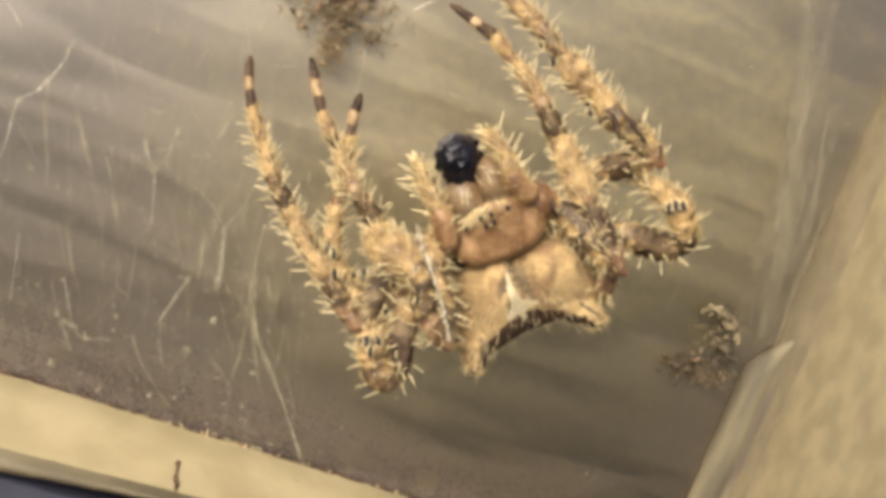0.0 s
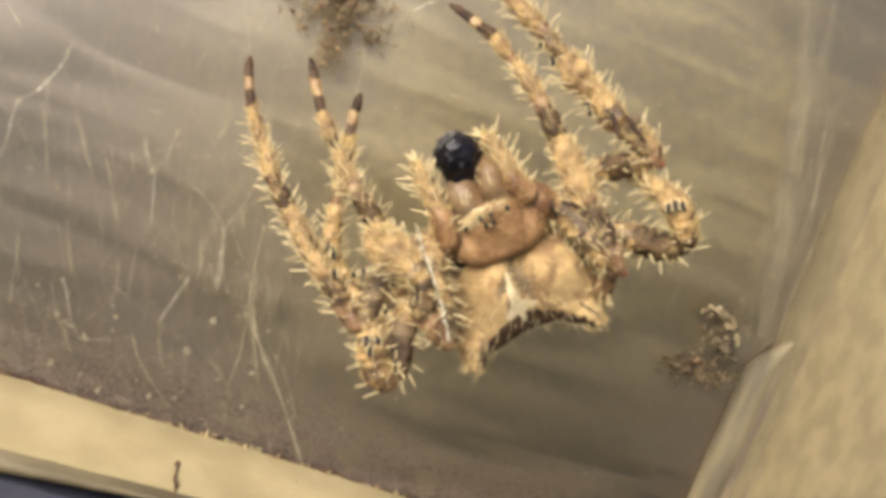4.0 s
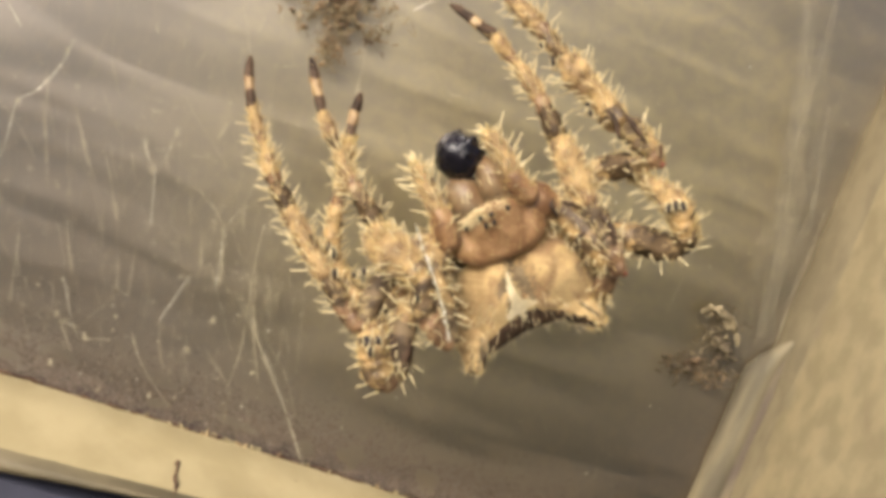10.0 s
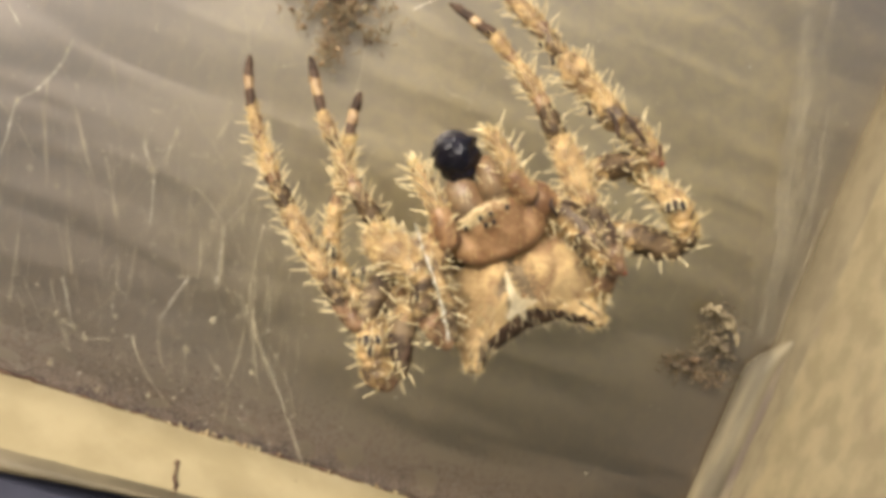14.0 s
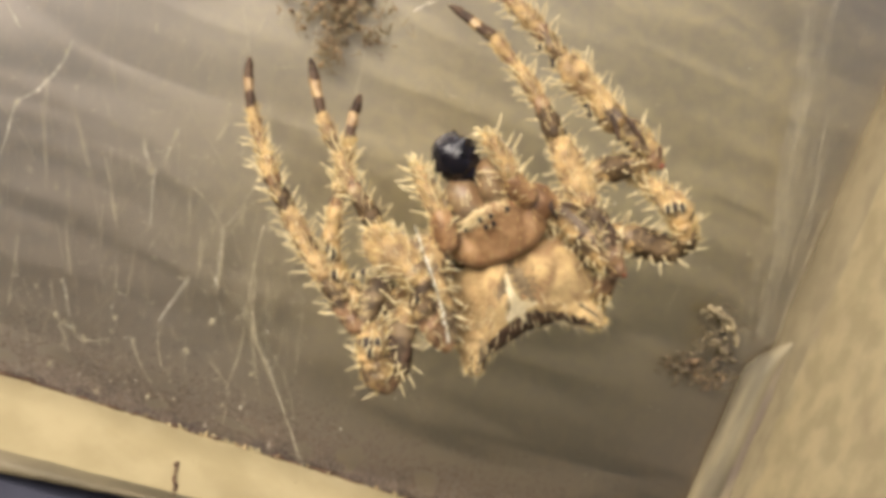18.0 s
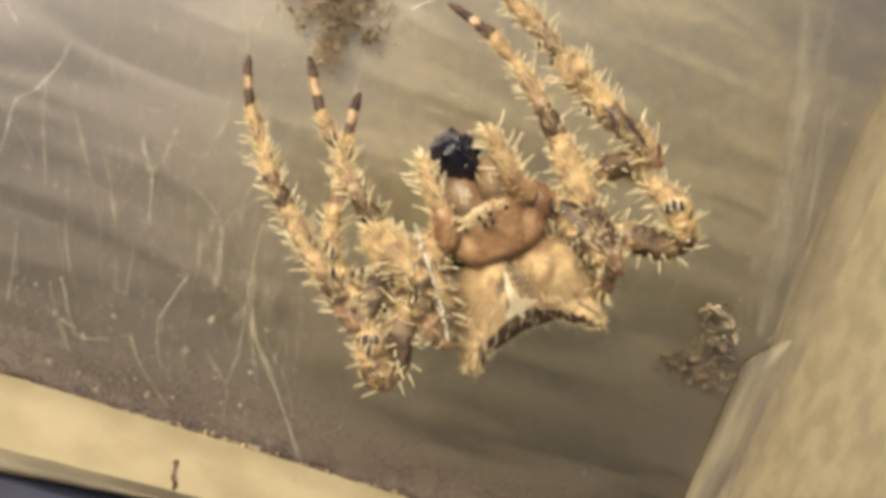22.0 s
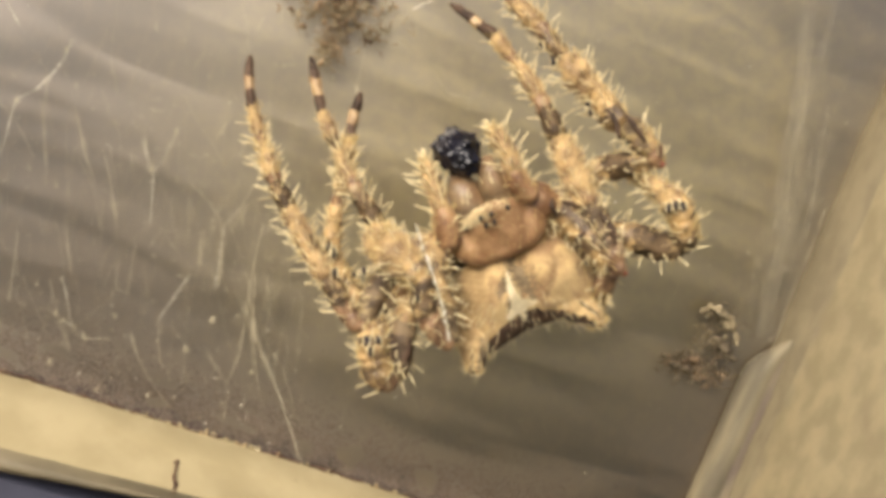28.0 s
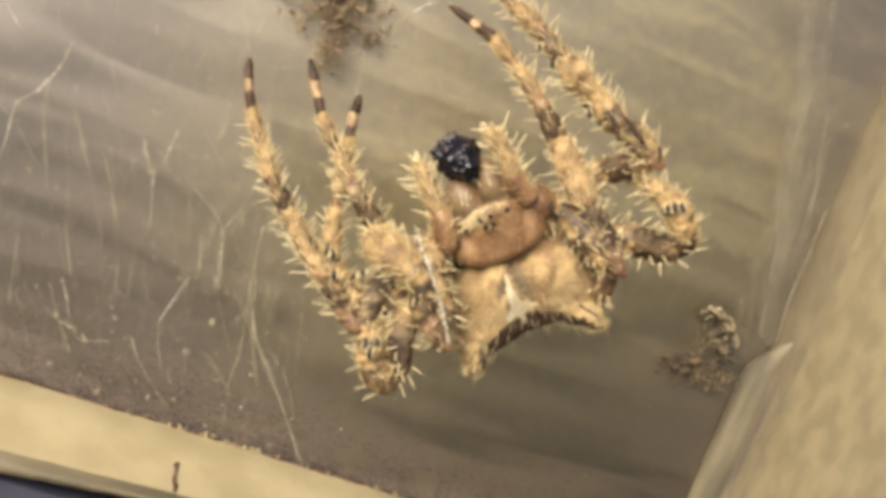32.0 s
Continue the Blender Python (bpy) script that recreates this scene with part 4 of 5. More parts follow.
def leg_segment(name, parent, points, radii, kinds, bristles=40, length=0.82, fuzz=150, toward=1):
    """One joint of a leg; its bristles are gathered in COAT until the leg is done."""
    if parent is spider:
        COAT.clear()
        COAT.append(Shape())
    s = Shape()
    rr = [r * PX * (1.0 if name == "tarsus" else 0.88) for r in radii]
    rings = s.tube(points, rr, kinds, sides=20, steps=9, rough=0.11, seed=srng.random() * 30, edge=1.5)
    if bristles > 6:
        COAT[0].bristle_rows(rings, length * 0.93, 0.040, 0, srng, toward, {P: 0.82, X: 0.78, G: 0.62, R: 0.55, B: 0.52, S: 0.06})
    if fuzz:
        COAT[0].hairs(rings, int(fuzz * 1.9), length * 0.46, 0.025, 1, srng, 1.25, toward, (P, X, S))
    return part(name if parent is not spider else "leg", s, LEG_MATERIALS, parent)


def leg_coat(leg):
    tagged(part("bristles", COAT[0], [BRISTLE, FUZZ], leg, "stiff pale yellow bristles"), kind="stuff")


COAT = []


def leg_one_left():
    f = leg_segment("femur", spider, [(-2.4, 0.15, 0), (-4.33, -0.75, 0.45), (-5.69, -2.5, 1.2), (-6.48, -4.23, 1.65)], [22, 26, 26, 19], [P, G, G], 40)
    leg_segment("patella", f, [(-6.47, -4.31, 1.74), (-6.87, -4.07, 1.80), (-7.45, -3.26, 1.80), (-7.93, -2.39, 1.70), (-8.17, -1.96, 1.62)],
                [17, 19, 20, 20, 19], [R, R, B, B], 24, 0.82, 80)
    leg_segment("tibia", f, [(-8.30, -1.76, 1.50), (-8.76, -1.18, 1.30), (-9.16, -0.47, 1.14), (-9.53, 0.18, 1.00), (-10.05, 1.10, 0.70), (-10.36, 1.66, 0.60), (-10.74, 2.39, 0.40), (-11.10, 2.99, 0.20)],
                [20, 22, 19, 22, 20, 18, 19, 17], [P, P, X, P, P, B, B], 60)
    leg_segment("metatarsus", f, [(-11.20, 3.21, 0.15), (-11.36, 3.57, 0.10), (-11.55, 4.18, 0.00), (-11.80, 4.82, -0.20), (-11.97, 5.35, -0.30), (-12.10, 5.81, -0.38), (-12.33, 6.57, -0.48), (-12.50, 7.26, -0.60)],
                [15, 17, 18, 14, 10.5, 13, 14, 12], [R, P, P, P, R, S, S], 60)
    leg_segment("tarsus", f, [(-12.53, 7.35, -0.60), (-12.68, 8.22, -0.75), (-12.77, 8.94, -0.90), (-12.76, 9.61, -1.05), (-12.75, 10.08, -1.14)],
                [10, 9, 8.5, 7, 4], [K, O, K, K], 6, 0.25, 14)
    leg_coat(f)


def leg_two_left():
    f = leg_segment("femur", spider, [(-2.25, 0.14, 1.2), (-2.83, -1.17, 2.1), (-2.4, -3.31, 2.3), (-2.0, -5.04, 2.3)], [24, 27, 28, 20], [P, X, G], 50)
    leg_segment("patella", f, [(-1.99, -5.23, 2.50), (-2.57, -4.58, 2.80), (-3.13, -3.65, 2.95), (-3.31, -2.77, 2.95), (-3.19, -2.20, 2.90)],
                [15, 20, 23, 24, 23], [R, R, B, B], 20, 0.82, 60)
    leg_segment("tibia", f, [(-3.19, -2.06, 2.88), (-3.83, -1.38, 2.60), (-4.64, -0.64, 2.30), (-5.41, -0.06, 1.90), (-5.67, 0.79, 1.50)],
                [25, 33, 41, 40, 20], [X, P, P, P], 70, 0.82, 260)
    leg_segment("metatarsus", f, [(-5.67, 0.87, 1.44), (-6.07, 1.53, 1.20), (-6.52, 2.21, 1.05), (-6.82, 2.71, 0.96), (-7.07, 3.19, 0.85), (-7.45, 3.98, 0.60), (-7.77, 4.72, 0.30), (-8.03, 5.16, 0.12), (-8.19, 5.53, 0.00), (-8.47, 6.26, -0.10), (-8.71, 6.89, -0.30)],
                [20, 21, 19, 16, 14, 14, 13, 13, 15, 16, 13], [B, B, B, R, P, P, B, B, S, S], 50)
    leg_segment("tarsus", f, [(-8.77, 7.01, -0.30), (-8.97, 7.88, -0.48), (-9.17, 8.80, -0.60), (-9.27, 9.37, -0.70), (-9.44, 9.97, -0.84)],
                [9, 9.5, 10, 8, 4], [K, O, K, K], 6, 0.25, 14)
    leg_coat(f)


def leg_three_left():
    f = leg_segment("femur", spider, [(-2.25, -0.3, 0), (-3.74, -1.79, 0.3), (-5.07, -2.82, 0.6), (-6.1, -3.41, 0.75)], [24, 30, 30, 24], [P, P, G], 40)
    leg_segment("patella", f, [(-6.31, -3.41, 0.75), (-7.21, -2.53, 0.6), (-7.76, -1.79, 0.48)], [22, 24, 22], [X, X], 24)
    leg_segment("tibia", f, [(-7.82, -1.55, 0.42), (-8.06, -0.83, 0.38), (-8.13, -0.18, 0.36), (-8.13, 0.45, 0.34), (-8.01, 1.20, 0.30), (-7.90, 1.91, 0.28), (-7.78, 2.39, 0.26), (-7.72, 2.69, 0.26)],
                [17, 17, 17, 18, 16, 14, 14, 15], [X, P, X, P, P, R, G], 50)
    leg_segment("metatarsus", f, [(-7.65, 2.75, 0.30), (-7.51, 3.35, 0.30), (-7.45, 4.12, 0.30), (-7.36, 4.84, 0.25), (-7.31, 5.27, 0.20), (-7.25, 5.54, 0.15)],
                [16, 19, 18, 15, 13, 11], [P, P, P, P, S], 50)
    leg_segment("tarsus", f, [(-7.25, 5.60, 0.12), (-7.14, 6.25, 0.00), (-7.00, 6.98, -0.10), (-6.83, 7.54, -0.20), (-6.68, 7.96, -0.24)],
                [11, 10, 10, 8, 4], [K, O, K, K], 6, 0.25, 10)
    leg_coat(f)


def leg_four_left():
    f = leg_segment("femur", spider, [(-2.1, -1.2, 0), (-3.52, -2.97, 0.75), (-4.3, -4.26, 1.35), (-4.59, -6.14, 1.56), (-4.88, -7.07, 1.56)], [24, 30, 27, 26, 19], [P, P, G, G], 40)
    leg_segment("patella", f, [(-5.02, -7.29, 1.65), (-5.52, -6.82, 1.98), (-5.74, -6.07, 2.16)], [20, 30, 30], [R, X], 26)
    leg_segment("tibia", f, [(-5.8, -5.84, 2.22), (-5.92, -5.1, 2.1), (-5.76, -4.54, 1.5), (-5.37, -4.01, 0.6)], [30, 30, 24, 18], [X, P, X], 50)
    leg_segment("metatarsus", f, [(-5.26, -3.87, 0.45), (-4.81, -3.47, -0.3), (-4.4, -2.75, -1.2)], [16, 14, 11], [P, B], 16)
    leg_coat(f)


def leg_one_right():
    f = leg_segment("femur", spider, [(2.67, 1.34, 0.3), (3.81, 1.71, 0.84), (5.06, 0.58, 1.44), (6.26, -1.03, 1.8)], [24, 26, 32, 22], [P, X, X], 60)
    leg_segment("patella", f, [(6.72, -1.52, 1.86), (6.2, -0.13, 1.8), (5.5, 1.3, 1.7), (5.36, 1.68, 1.62)], [17, 27, 27, 25], [R, G, G], 34)
    leg_segment("tibia", f, [(5.11, 1.98, 1.50), (4.82, 2.93, 1.26), (4.34, 4.20, 0.84), (3.85, 5.36, 0.48)],
                [25, 29, 31, 22], [P, P, P], 90)
    leg_segment("metatarsus", f, [(3.68, 5.66, 0.42), (3.39, 6.45, 0.30), (3.04, 7.12, 0.20), (2.78, 7.67, 0.12), (2.40, 8.41, 0.00), (1.93, 9.08, -0.10), (1.52, 9.65, -0.24), (1.25, 9.99, -0.30), (0.86, 10.53, -0.42), (0.51, 11.05, -0.60)],
                [20, 21, 18, 16, 19, 15, 11, 13, 16, 14], [B, B, R, P, P, P, R, S, S], 70)
    leg_segment("tarsus", f, [(0.39, 11.17, -0.60), (-0.34, 11.68, -0.72), (-0.76, 12.06, -0.80), (-1.34, 12.51, -0.90), (-1.88, 12.90, -1.00)],
                [12, 10.5, 9, 8, 4], [K, O, K, K], 6, 0.25, 12)
    leg_coat(f)


def leg_two_right():
    f = leg_segment("femur", spider, [(2.85, 1.65, 0), (4.48, 2.54, 0.15), (6.17, 3.87, 0.50), (6.84, 4.00, 0.75), (7.57, 4.07, 0.95), (8.25, 4.03, 1.10)],
                    [24, 26, 26, 27, 24, 18], [X, X, B, B, X], 120)
    leg_segment("patella", f, [(8.82, 4.05, 1.2), (8.5, 4.7, 1.26), (7.9, 5.4, 1.2), (7.36, 6.02, 1.14)], [17, 23, 27, 27], [R, X, G], 34)
    leg_segment("tibia", f, [(6.82, 6.24, 1.08), (6.31, 6.90, 0.95), (5.82, 7.63, 0.84), (5.36, 8.06, 0.75), (4.79, 8.76, 0.60), (4.21, 9.60, 0.40)],
                [26, 27, 24, 26, 33, 24], [X, P, P, P, P], 100)
    leg_segment("metatarsus", f, [(4.05, 9.85, 0.30), (3.64, 10.35, 0.20), (3.17, 10.97, 0.10), (2.88, 11.41, 0.00), (2.35, 11.97, -0.10), (1.81, 12.53, -0.20), (1.46, 12.92, -0.30), (1.07, 13.30, -0.40), (0.57, 13.88, -0.54)],
                [19, 19, 17, 19, 22, 17, 13, 13, 12], [B, X, R, P, P, P, R, P], 60)
    leg_segment("tarsus", f, [(0.26, 14, -0.54), (-0.27, 14.9, -0.72), (-0.73, 15.71, -0.9)], [12, 11, 5], [K, O], 6, 0.25, 12)
    leg_coat(f)


def leg_three_right():
    f = leg_segment("femur", spider, [(2.88, 0.91, -0.3), (5.7, 0.45, 0), (7.7, 0.23, 0.6), (8.97, -0.18, 0.9), (9.98, -0.36, 1.02)], [24, 30, 30, 29, 22], [P, X, B, B], 44)
    leg_segment("patella", f, [(10.13, -0.3, 1.14), (10.28, 0.34, 1.5), (10.13, 0.98, 1.68)], [18, 24, 26], [B, X], 26)
    leg_segment("tibia", f, [(10.07, 1.21, 1.68), (9.69, 1.98, 1.56), (9, 2.64, 1.2), (8.27, 3.25, 0.72)], [27, 28, 21, 16], [X, P, P], 44)
    leg_segment("metatarsus", f, [(8.11, 3.38, 0.6), (7.5, 3.9, 0), (7.05, 4.58, -0.9)], [14, 13, 11], [P, B], 14)
    leg_coat(f)


def leg_four_right():
    f = leg_segment("femur", spider, [(3.24, 0.31, -0.9), (4.56, 0.15, -0.45), (5.68, -0.6, 0.15), (6.41, -1.43, 0.3)], [22, 26, 28, 22], [P, X, G], 40)
    leg_segment("patella", f, [(6.5, -1.67, 0.24), (6.2, -2.26, -0.15), (6.03, -2.73, -0.6)], [20, 24, 22], [R, X], 30)
    leg_segment("tibia", f, [(5.99, -2.91, -0.75), (5.85, -3.53, -1.5), (5.58, -3.92, -2.25)], [20, 20, 15], [P, X], 30)
    leg_segment("metatarsus", f, [(5.53, -3.95, -2.34), (4.88, -3.78, -3.15), (4.15, -3.5, -3.75)], [13, 12, 10], [P, B], 10)
    leg_coat(f)


for build in (leg_one_left, leg_two_left, leg_three_left, leg_four_left, leg_one_right, leg_two_right, leg_three_right, leg_four_right):
    build()


def dark_spots(where, parent, wide=0.17):
    """Flat black spots on the joints, with a few pale hairs standing between them."""
    for p in where:
        s = Shape()
        sd = Vector((p[0], p[1], 0)) * 3
        c = Vector(p)
        s.ball(p, (wide, wide * 1.35, 0.10), 0, level=3, shaping=lambda v, u, c=c, sd=sd: c + (v - c) * (1 + 0.9 * noise.noise(u * 1.6 + sd)))
        for _ in range(5):
            s.spike(c + Vector((srng.choice((-1, 1)) * wide, srng.gauss(0, .1), 0.05)), Vector((srng.gauss(0, .3), srng.choice((-1, 1)), 0.7)), srng.uniform(.3, .5), 0.045, 1)
        part("spot", s, [BLACKISH, BRISTLE], parent)


def carapace():
    """A low shell with a crisp rim behind and the raised head in front."""
    s = Shape()
    across = Vector((math.cos(radians(21)), math.sin(radians(21)), 0))
    ahead = Vector((-across.y, across.x, 0))
    middle = Vector((0.54, 0.52, 0))

    def shaping(p, u):
        r = min(1.0, math.hypot(u.x, u.y))
        swell = (abs(u.x) ** 2.5 + abs(u.y) ** 2.5) ** (1 / 2.5)
        k = r / swell if swell > 1e-6 else 1.0
        x, y = u.x * k * 2.55, u.y * k * (1.62 if u.y > 0 else 1.50)
        x *= 1 - 0.10 * max(0, u.y)
        q = middle + across * x + ahead * y
        if u.z >= 0:
            head = math.exp(-(x / 1.35) ** 2) * max(0.0, y + 0.9) * 0.30
            q.z = 1.62 + 0.16 * y + 0.60 * (1 - r ** 7) ** 0.8 + head
            q.z -= 0.22 * math.exp(-((abs(x) - 1.45 - 0.25 * y) / 0.28) ** 2) * (1 - r ** 2)
            q.z -= 0.14 * math.exp(-(x / 0.2) ** 2) * max(0.0, 1 - abs(y + 0.75) / 0.5)
        else:
            q.z = 1.62 + 0.16 * y + 1.1 * u.z
        return q + Vector((0, 0, 1)) * 0.05 * noise.noise(q * 3.1) + (across + ahead) * 0.03 * noise.noise(q * 1.7)
    s.ball((0, 0, 0), (1, 1, 1), 0, None, 5, shaping)
    down = Shape()
    rngc = random.Random(2)
    for i in range(0, len(s.v), 4):
        v = s.v[i]
        if v.z > 1.7 and rngc.random() < 0.75:
            down.spike(v, Vector((rngc.gauss(0, .3), rngc.gauss(0, .3), 0.6)) + ahead, rngc.uniform(0.12, 0.32), 0.013, 0)
    ob = part("carapace", s, [SHELL], spider, "glossy amber brown carapace")
    tagged(part("hairs", down, [FUZZ], ob), kind="stuff")
    return ob


shell = carapace()


def eye_field():
    s2 = Shape()
    rr = [Vector((-1.31, 1.05, 2.5)), Vector((-0.62, 1.44, 2.84)), Vector((0.06, 1.78, 2.92)), Vector((0.87, 2.13, 2.66))]
    s2.tube([(-1.56, 0.98, 2.30), (-0.83, 1.32, 2.66), (-0.12, 1.66, 2.80), (0.78, 2.06, 2.62)], [0.08, 0.14, 0.17, 0.13], [0] * 3, sides=12, steps=9, rough=0.6, seed=4.0)
    for _ in range(760):
        i = srng.randrange(3)
        p = rr[i].lerp(rr[i + 1], srng.random())
        s2.spike(p + Vector((srng.gauss(0.04, .1), srng.gauss(-0.16, .17), srng.gauss(0, .04))), Vector((srng.gauss(0, .6), srng.gauss(.5, .7), srng.gauss(0.5, .4))), srng.uniform(.1, .3), 0.02, 1)
    for _ in range(90):
        p = Vector((-0.05, 1.13, 2.7)) + Vector((srng.gauss(0, .35), srng.gauss(0, .2), 0))
        s2.spike(p, Vector((srng.gauss(0, .4), 1, srng.gauss(0.5, .2))), srng.uniform(.14, .28), 0.018, 1)
    part("brow", s2, [BROW, BROW], shell, "pale hairy face patch that carries the eyes")
    for p, r in (((-0.40, 1.20, 2.98), 0.135), ((0.13, 1.40, 3.02), 0.135), ((-0.12, 0.83, 2.96), 0.13), ((0.27, 1.00, 3.0), 0.14),
                 ((-1.12, 0.7, 2.68), 0.13), ((0.96, 1.74, 2.78), 0.15)):
        e = Shape()
        e.ball(Vector(p) - Vector((0, 0, 0.06)), (r * 0.85, r * 1.1, r * 0.8), 0, level=3)
        part("eye", e, [EYE_GLOSS], shell, "small glossy black eye")


eye_field()


def abdomen():
    s = Shape()
    centre = Vector((1.8, -1.7, -0.9))
    left, right = Vector((-0.54, -7.04, -0.15)), Vector((6.42, -4.5, -0.75))
    tilt = Euler((0, 0, radians(16))).to_matrix()
    # the white mark: stem and three arms, each from a point and half width to another
    joint = (Vector((1.60, -3.32)), 0.34)
    cross = (((Vector((1.0, -1.62)), 0.09), (Vector((1.24, -2.55)), 0.20)), ((Vector((1.24, -2.55)), 0.20), joint),
             (joint, (Vector((2.54, -3.14)), 0.12)), (joint, (Vector((1.22, -3.90)), 0.15)), (joint, (Vector((2.06, -4.05)), 0.10)))
    # olive pigment and the carapace's shade painted beside the stem, brown streaks on the humps
    olive_strokes = (((Vector((1.30, -1.2)), 0.35), (Vector((1.95, -2.1)), 0.50)), ((Vector((1.95, -2.1)), 0.50), (Vector((2.45, -2.95)), 0.12)),
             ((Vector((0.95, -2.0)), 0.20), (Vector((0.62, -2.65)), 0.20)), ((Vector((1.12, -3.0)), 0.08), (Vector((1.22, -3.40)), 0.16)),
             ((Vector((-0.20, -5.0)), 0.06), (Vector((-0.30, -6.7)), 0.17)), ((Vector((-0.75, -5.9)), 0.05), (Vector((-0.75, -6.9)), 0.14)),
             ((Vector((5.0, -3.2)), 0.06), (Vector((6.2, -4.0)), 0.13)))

    def within(m, strokes, ragged, pitch):
        p = m.to_2d()
        for (a, wa), (b, wb) in strokes:
            ab = b - a
            k = max(0, min(1, (p - a).dot(ab) / ab.length_squared))
            if (a + ab * k - p).length < (wa + (wb - wa) * k) * (1 + ragged * noise.noise(m * pitch)):
                return True
        return False

    def shaping(p, u):
        q = p.copy()
        for tip, wide in ((left, 0.62), (right, 0.62)):
            d = (tip - centre).normalized()
            a = math.acos(max(-1, min(1, (p - centre).normalized().dot(d))))
            w = math.exp(-(a / wide) ** 2)
            reach = (tip - centre).length
            q += ((centre + d * reach) - q) * w * 0.86
        # two round shoulders with a valley between them
        axis = tilt @ Vector((1, 0, 0))
        side = (q - centre).dot(axis)
        q.z -= 0.75 * math.exp(-((side - 0.0) / 0.75) ** 2) * max(0, u.z)
        return q + (q - centre).normalized() * 0.16 * noise.noise(q * 0.9) + (q - centre).normalized() * 0.05 * noise.noise(q * 4)

    # below this arc the rear face's shade and dark pigment are painted together
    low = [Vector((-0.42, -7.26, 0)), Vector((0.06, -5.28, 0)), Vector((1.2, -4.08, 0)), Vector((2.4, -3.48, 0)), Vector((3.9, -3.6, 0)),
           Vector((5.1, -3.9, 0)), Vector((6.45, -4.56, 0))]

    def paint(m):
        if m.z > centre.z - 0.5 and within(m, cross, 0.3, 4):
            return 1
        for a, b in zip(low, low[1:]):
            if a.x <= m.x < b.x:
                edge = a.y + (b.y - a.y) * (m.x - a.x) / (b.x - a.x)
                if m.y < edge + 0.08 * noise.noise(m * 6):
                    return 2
        return 3 if m.z > centre.z and within(m, olive_strokes, 1.6, 7) else 0
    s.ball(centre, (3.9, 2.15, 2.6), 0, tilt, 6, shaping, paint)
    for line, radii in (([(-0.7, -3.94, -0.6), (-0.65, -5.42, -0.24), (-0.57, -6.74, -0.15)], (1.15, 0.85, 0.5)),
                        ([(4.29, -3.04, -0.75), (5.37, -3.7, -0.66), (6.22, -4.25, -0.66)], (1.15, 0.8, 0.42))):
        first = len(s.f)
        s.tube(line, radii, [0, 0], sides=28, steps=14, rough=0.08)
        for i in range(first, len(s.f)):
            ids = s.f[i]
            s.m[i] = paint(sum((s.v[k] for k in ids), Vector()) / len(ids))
    count = len(s.v)
    coat = Shape()
    r = random.Random(5)
    for i in range(0, count, 3):
        v = s.v[i]
        out = (v - centre).normalized()
        if out.z > -0.3 and paint(v) == 0:
            coat.spike(v, out + Vector((r.gauss(0, .5), -0.7 + r.gauss(0, .4), r.gauss(0, .3))), r.uniform(0.10, 0.30), 0.016, 0)
    for i in range(0, count, 11):
        v = s.v[i]
        out = (v - centre).normalized()
        if out.y < -0.35 and out.z > -0.6:
            coat.spike(v, out + Vector((r.gauss(0, .2), -0.5, r.gauss(0, .3))), r.uniform(0.25, 0.85), 0.024, 1)
    for v in s.v[:count:4]:
        near = min((v - left).length, (v - right).length)
        if near < 1.3 and v.z > -1.2 and r.random() < 0.45:
            coat.bristle(v, (v - centre).normalized() + Vector((r.gauss(0, .35), r.gauss(-.2, .3), r.uniform(0, .7))), r.uniform(0.2, 0.42), 0.022, 0, Vector((0, -0.05, 0)))
    ob = part("abdomen", s, [FUR, MARK, DARK, OLIVE_SHADE], spider, "furry buff abdomen with two humps and a white mark")
    tagged(part("fur", coat, [FUZZ, BRISTLE], ob), kind="stuff")


abdomen()


def underside():
    """The sternum and leg bases between the carapace and the legs."""
    s = Shape()
    s.ball((0.08, 0.15, -0.42), (2.7, 1.7, 1.3), 0, Euler((0, 0, radians(17))).to_matrix(), 4,
           lambda p, u: p * (1 + 0.04 * noise.noise(u * 5)))
    part("sternum", s, [GREY], spider)
    for i, p in enumerate(((-2.1, 0.14, 1.26), (-2.34, -0.45, 0.3), (2.25, 2.12, 1.25), (2.82, 1.13, 0.3))):
        c = Shape()
        c.ball(p, (1.45, 1.12, 0.85) if i == 2 else (0.6, 0.7, 0.7) if i == 3 else (0.9, 1.0, 0.8), 0, level=3, shaping=lambda v, u: v + u * 0.08 * noise.noise(u * 3))
        knob = part("coxa", c, [AMBER if i in (0, 2) else MIXED], spider)
        down = Shape()
        for v in c.v:
            out = (v - Vector(p)).normalized()
            if out.z > 0 and srng.random() < (0.30 if i in (0, 2) else 0.7):
                down.spike(v, out + Vector((srng.gauss(0, .4), 0.6, 0.2)), srng.uniform(.15, .5), 0.026, 0)
        tagged(part("hairs", down, [FUZZ], knob), kind="stuff")


underside()


def jaw(points, radii):
    s = Shape()
    s.tube(points, [r * PX for r in radii], [0] * (len(points) - 1), sides=18, steps=6, rough=0.03)
    down = Shape()
    # a few thick pale hairs, drawn also in place of the jaw's thin glints
    for _ in range(6):
        k = srng.randrange(0, len(points) - 2)
        p = Vector(points[k]).lerp(Vector(points[k + 1]), srng.random() * 0.7)
        a = srng.gauss(0, 0.55)
        rad = radii[k] * PX * 0.94
        down.spike(p + Vector((math.sin(a) * rad, 0, math.cos(a) * rad)), Vector((math.sin(a) * .5 - .2 + srng.gauss(0, .25), 1, .35)), srng.uniform(.35, .85), 0.042, 0)
    ob = part("jaw", s, [JAW], spider, "glossy translucent tan jaw", origin=points[0])
    tagged(part("hairs", down, [BRISTLE], ob, origin=points[0]), kind="stuff")
    return ob


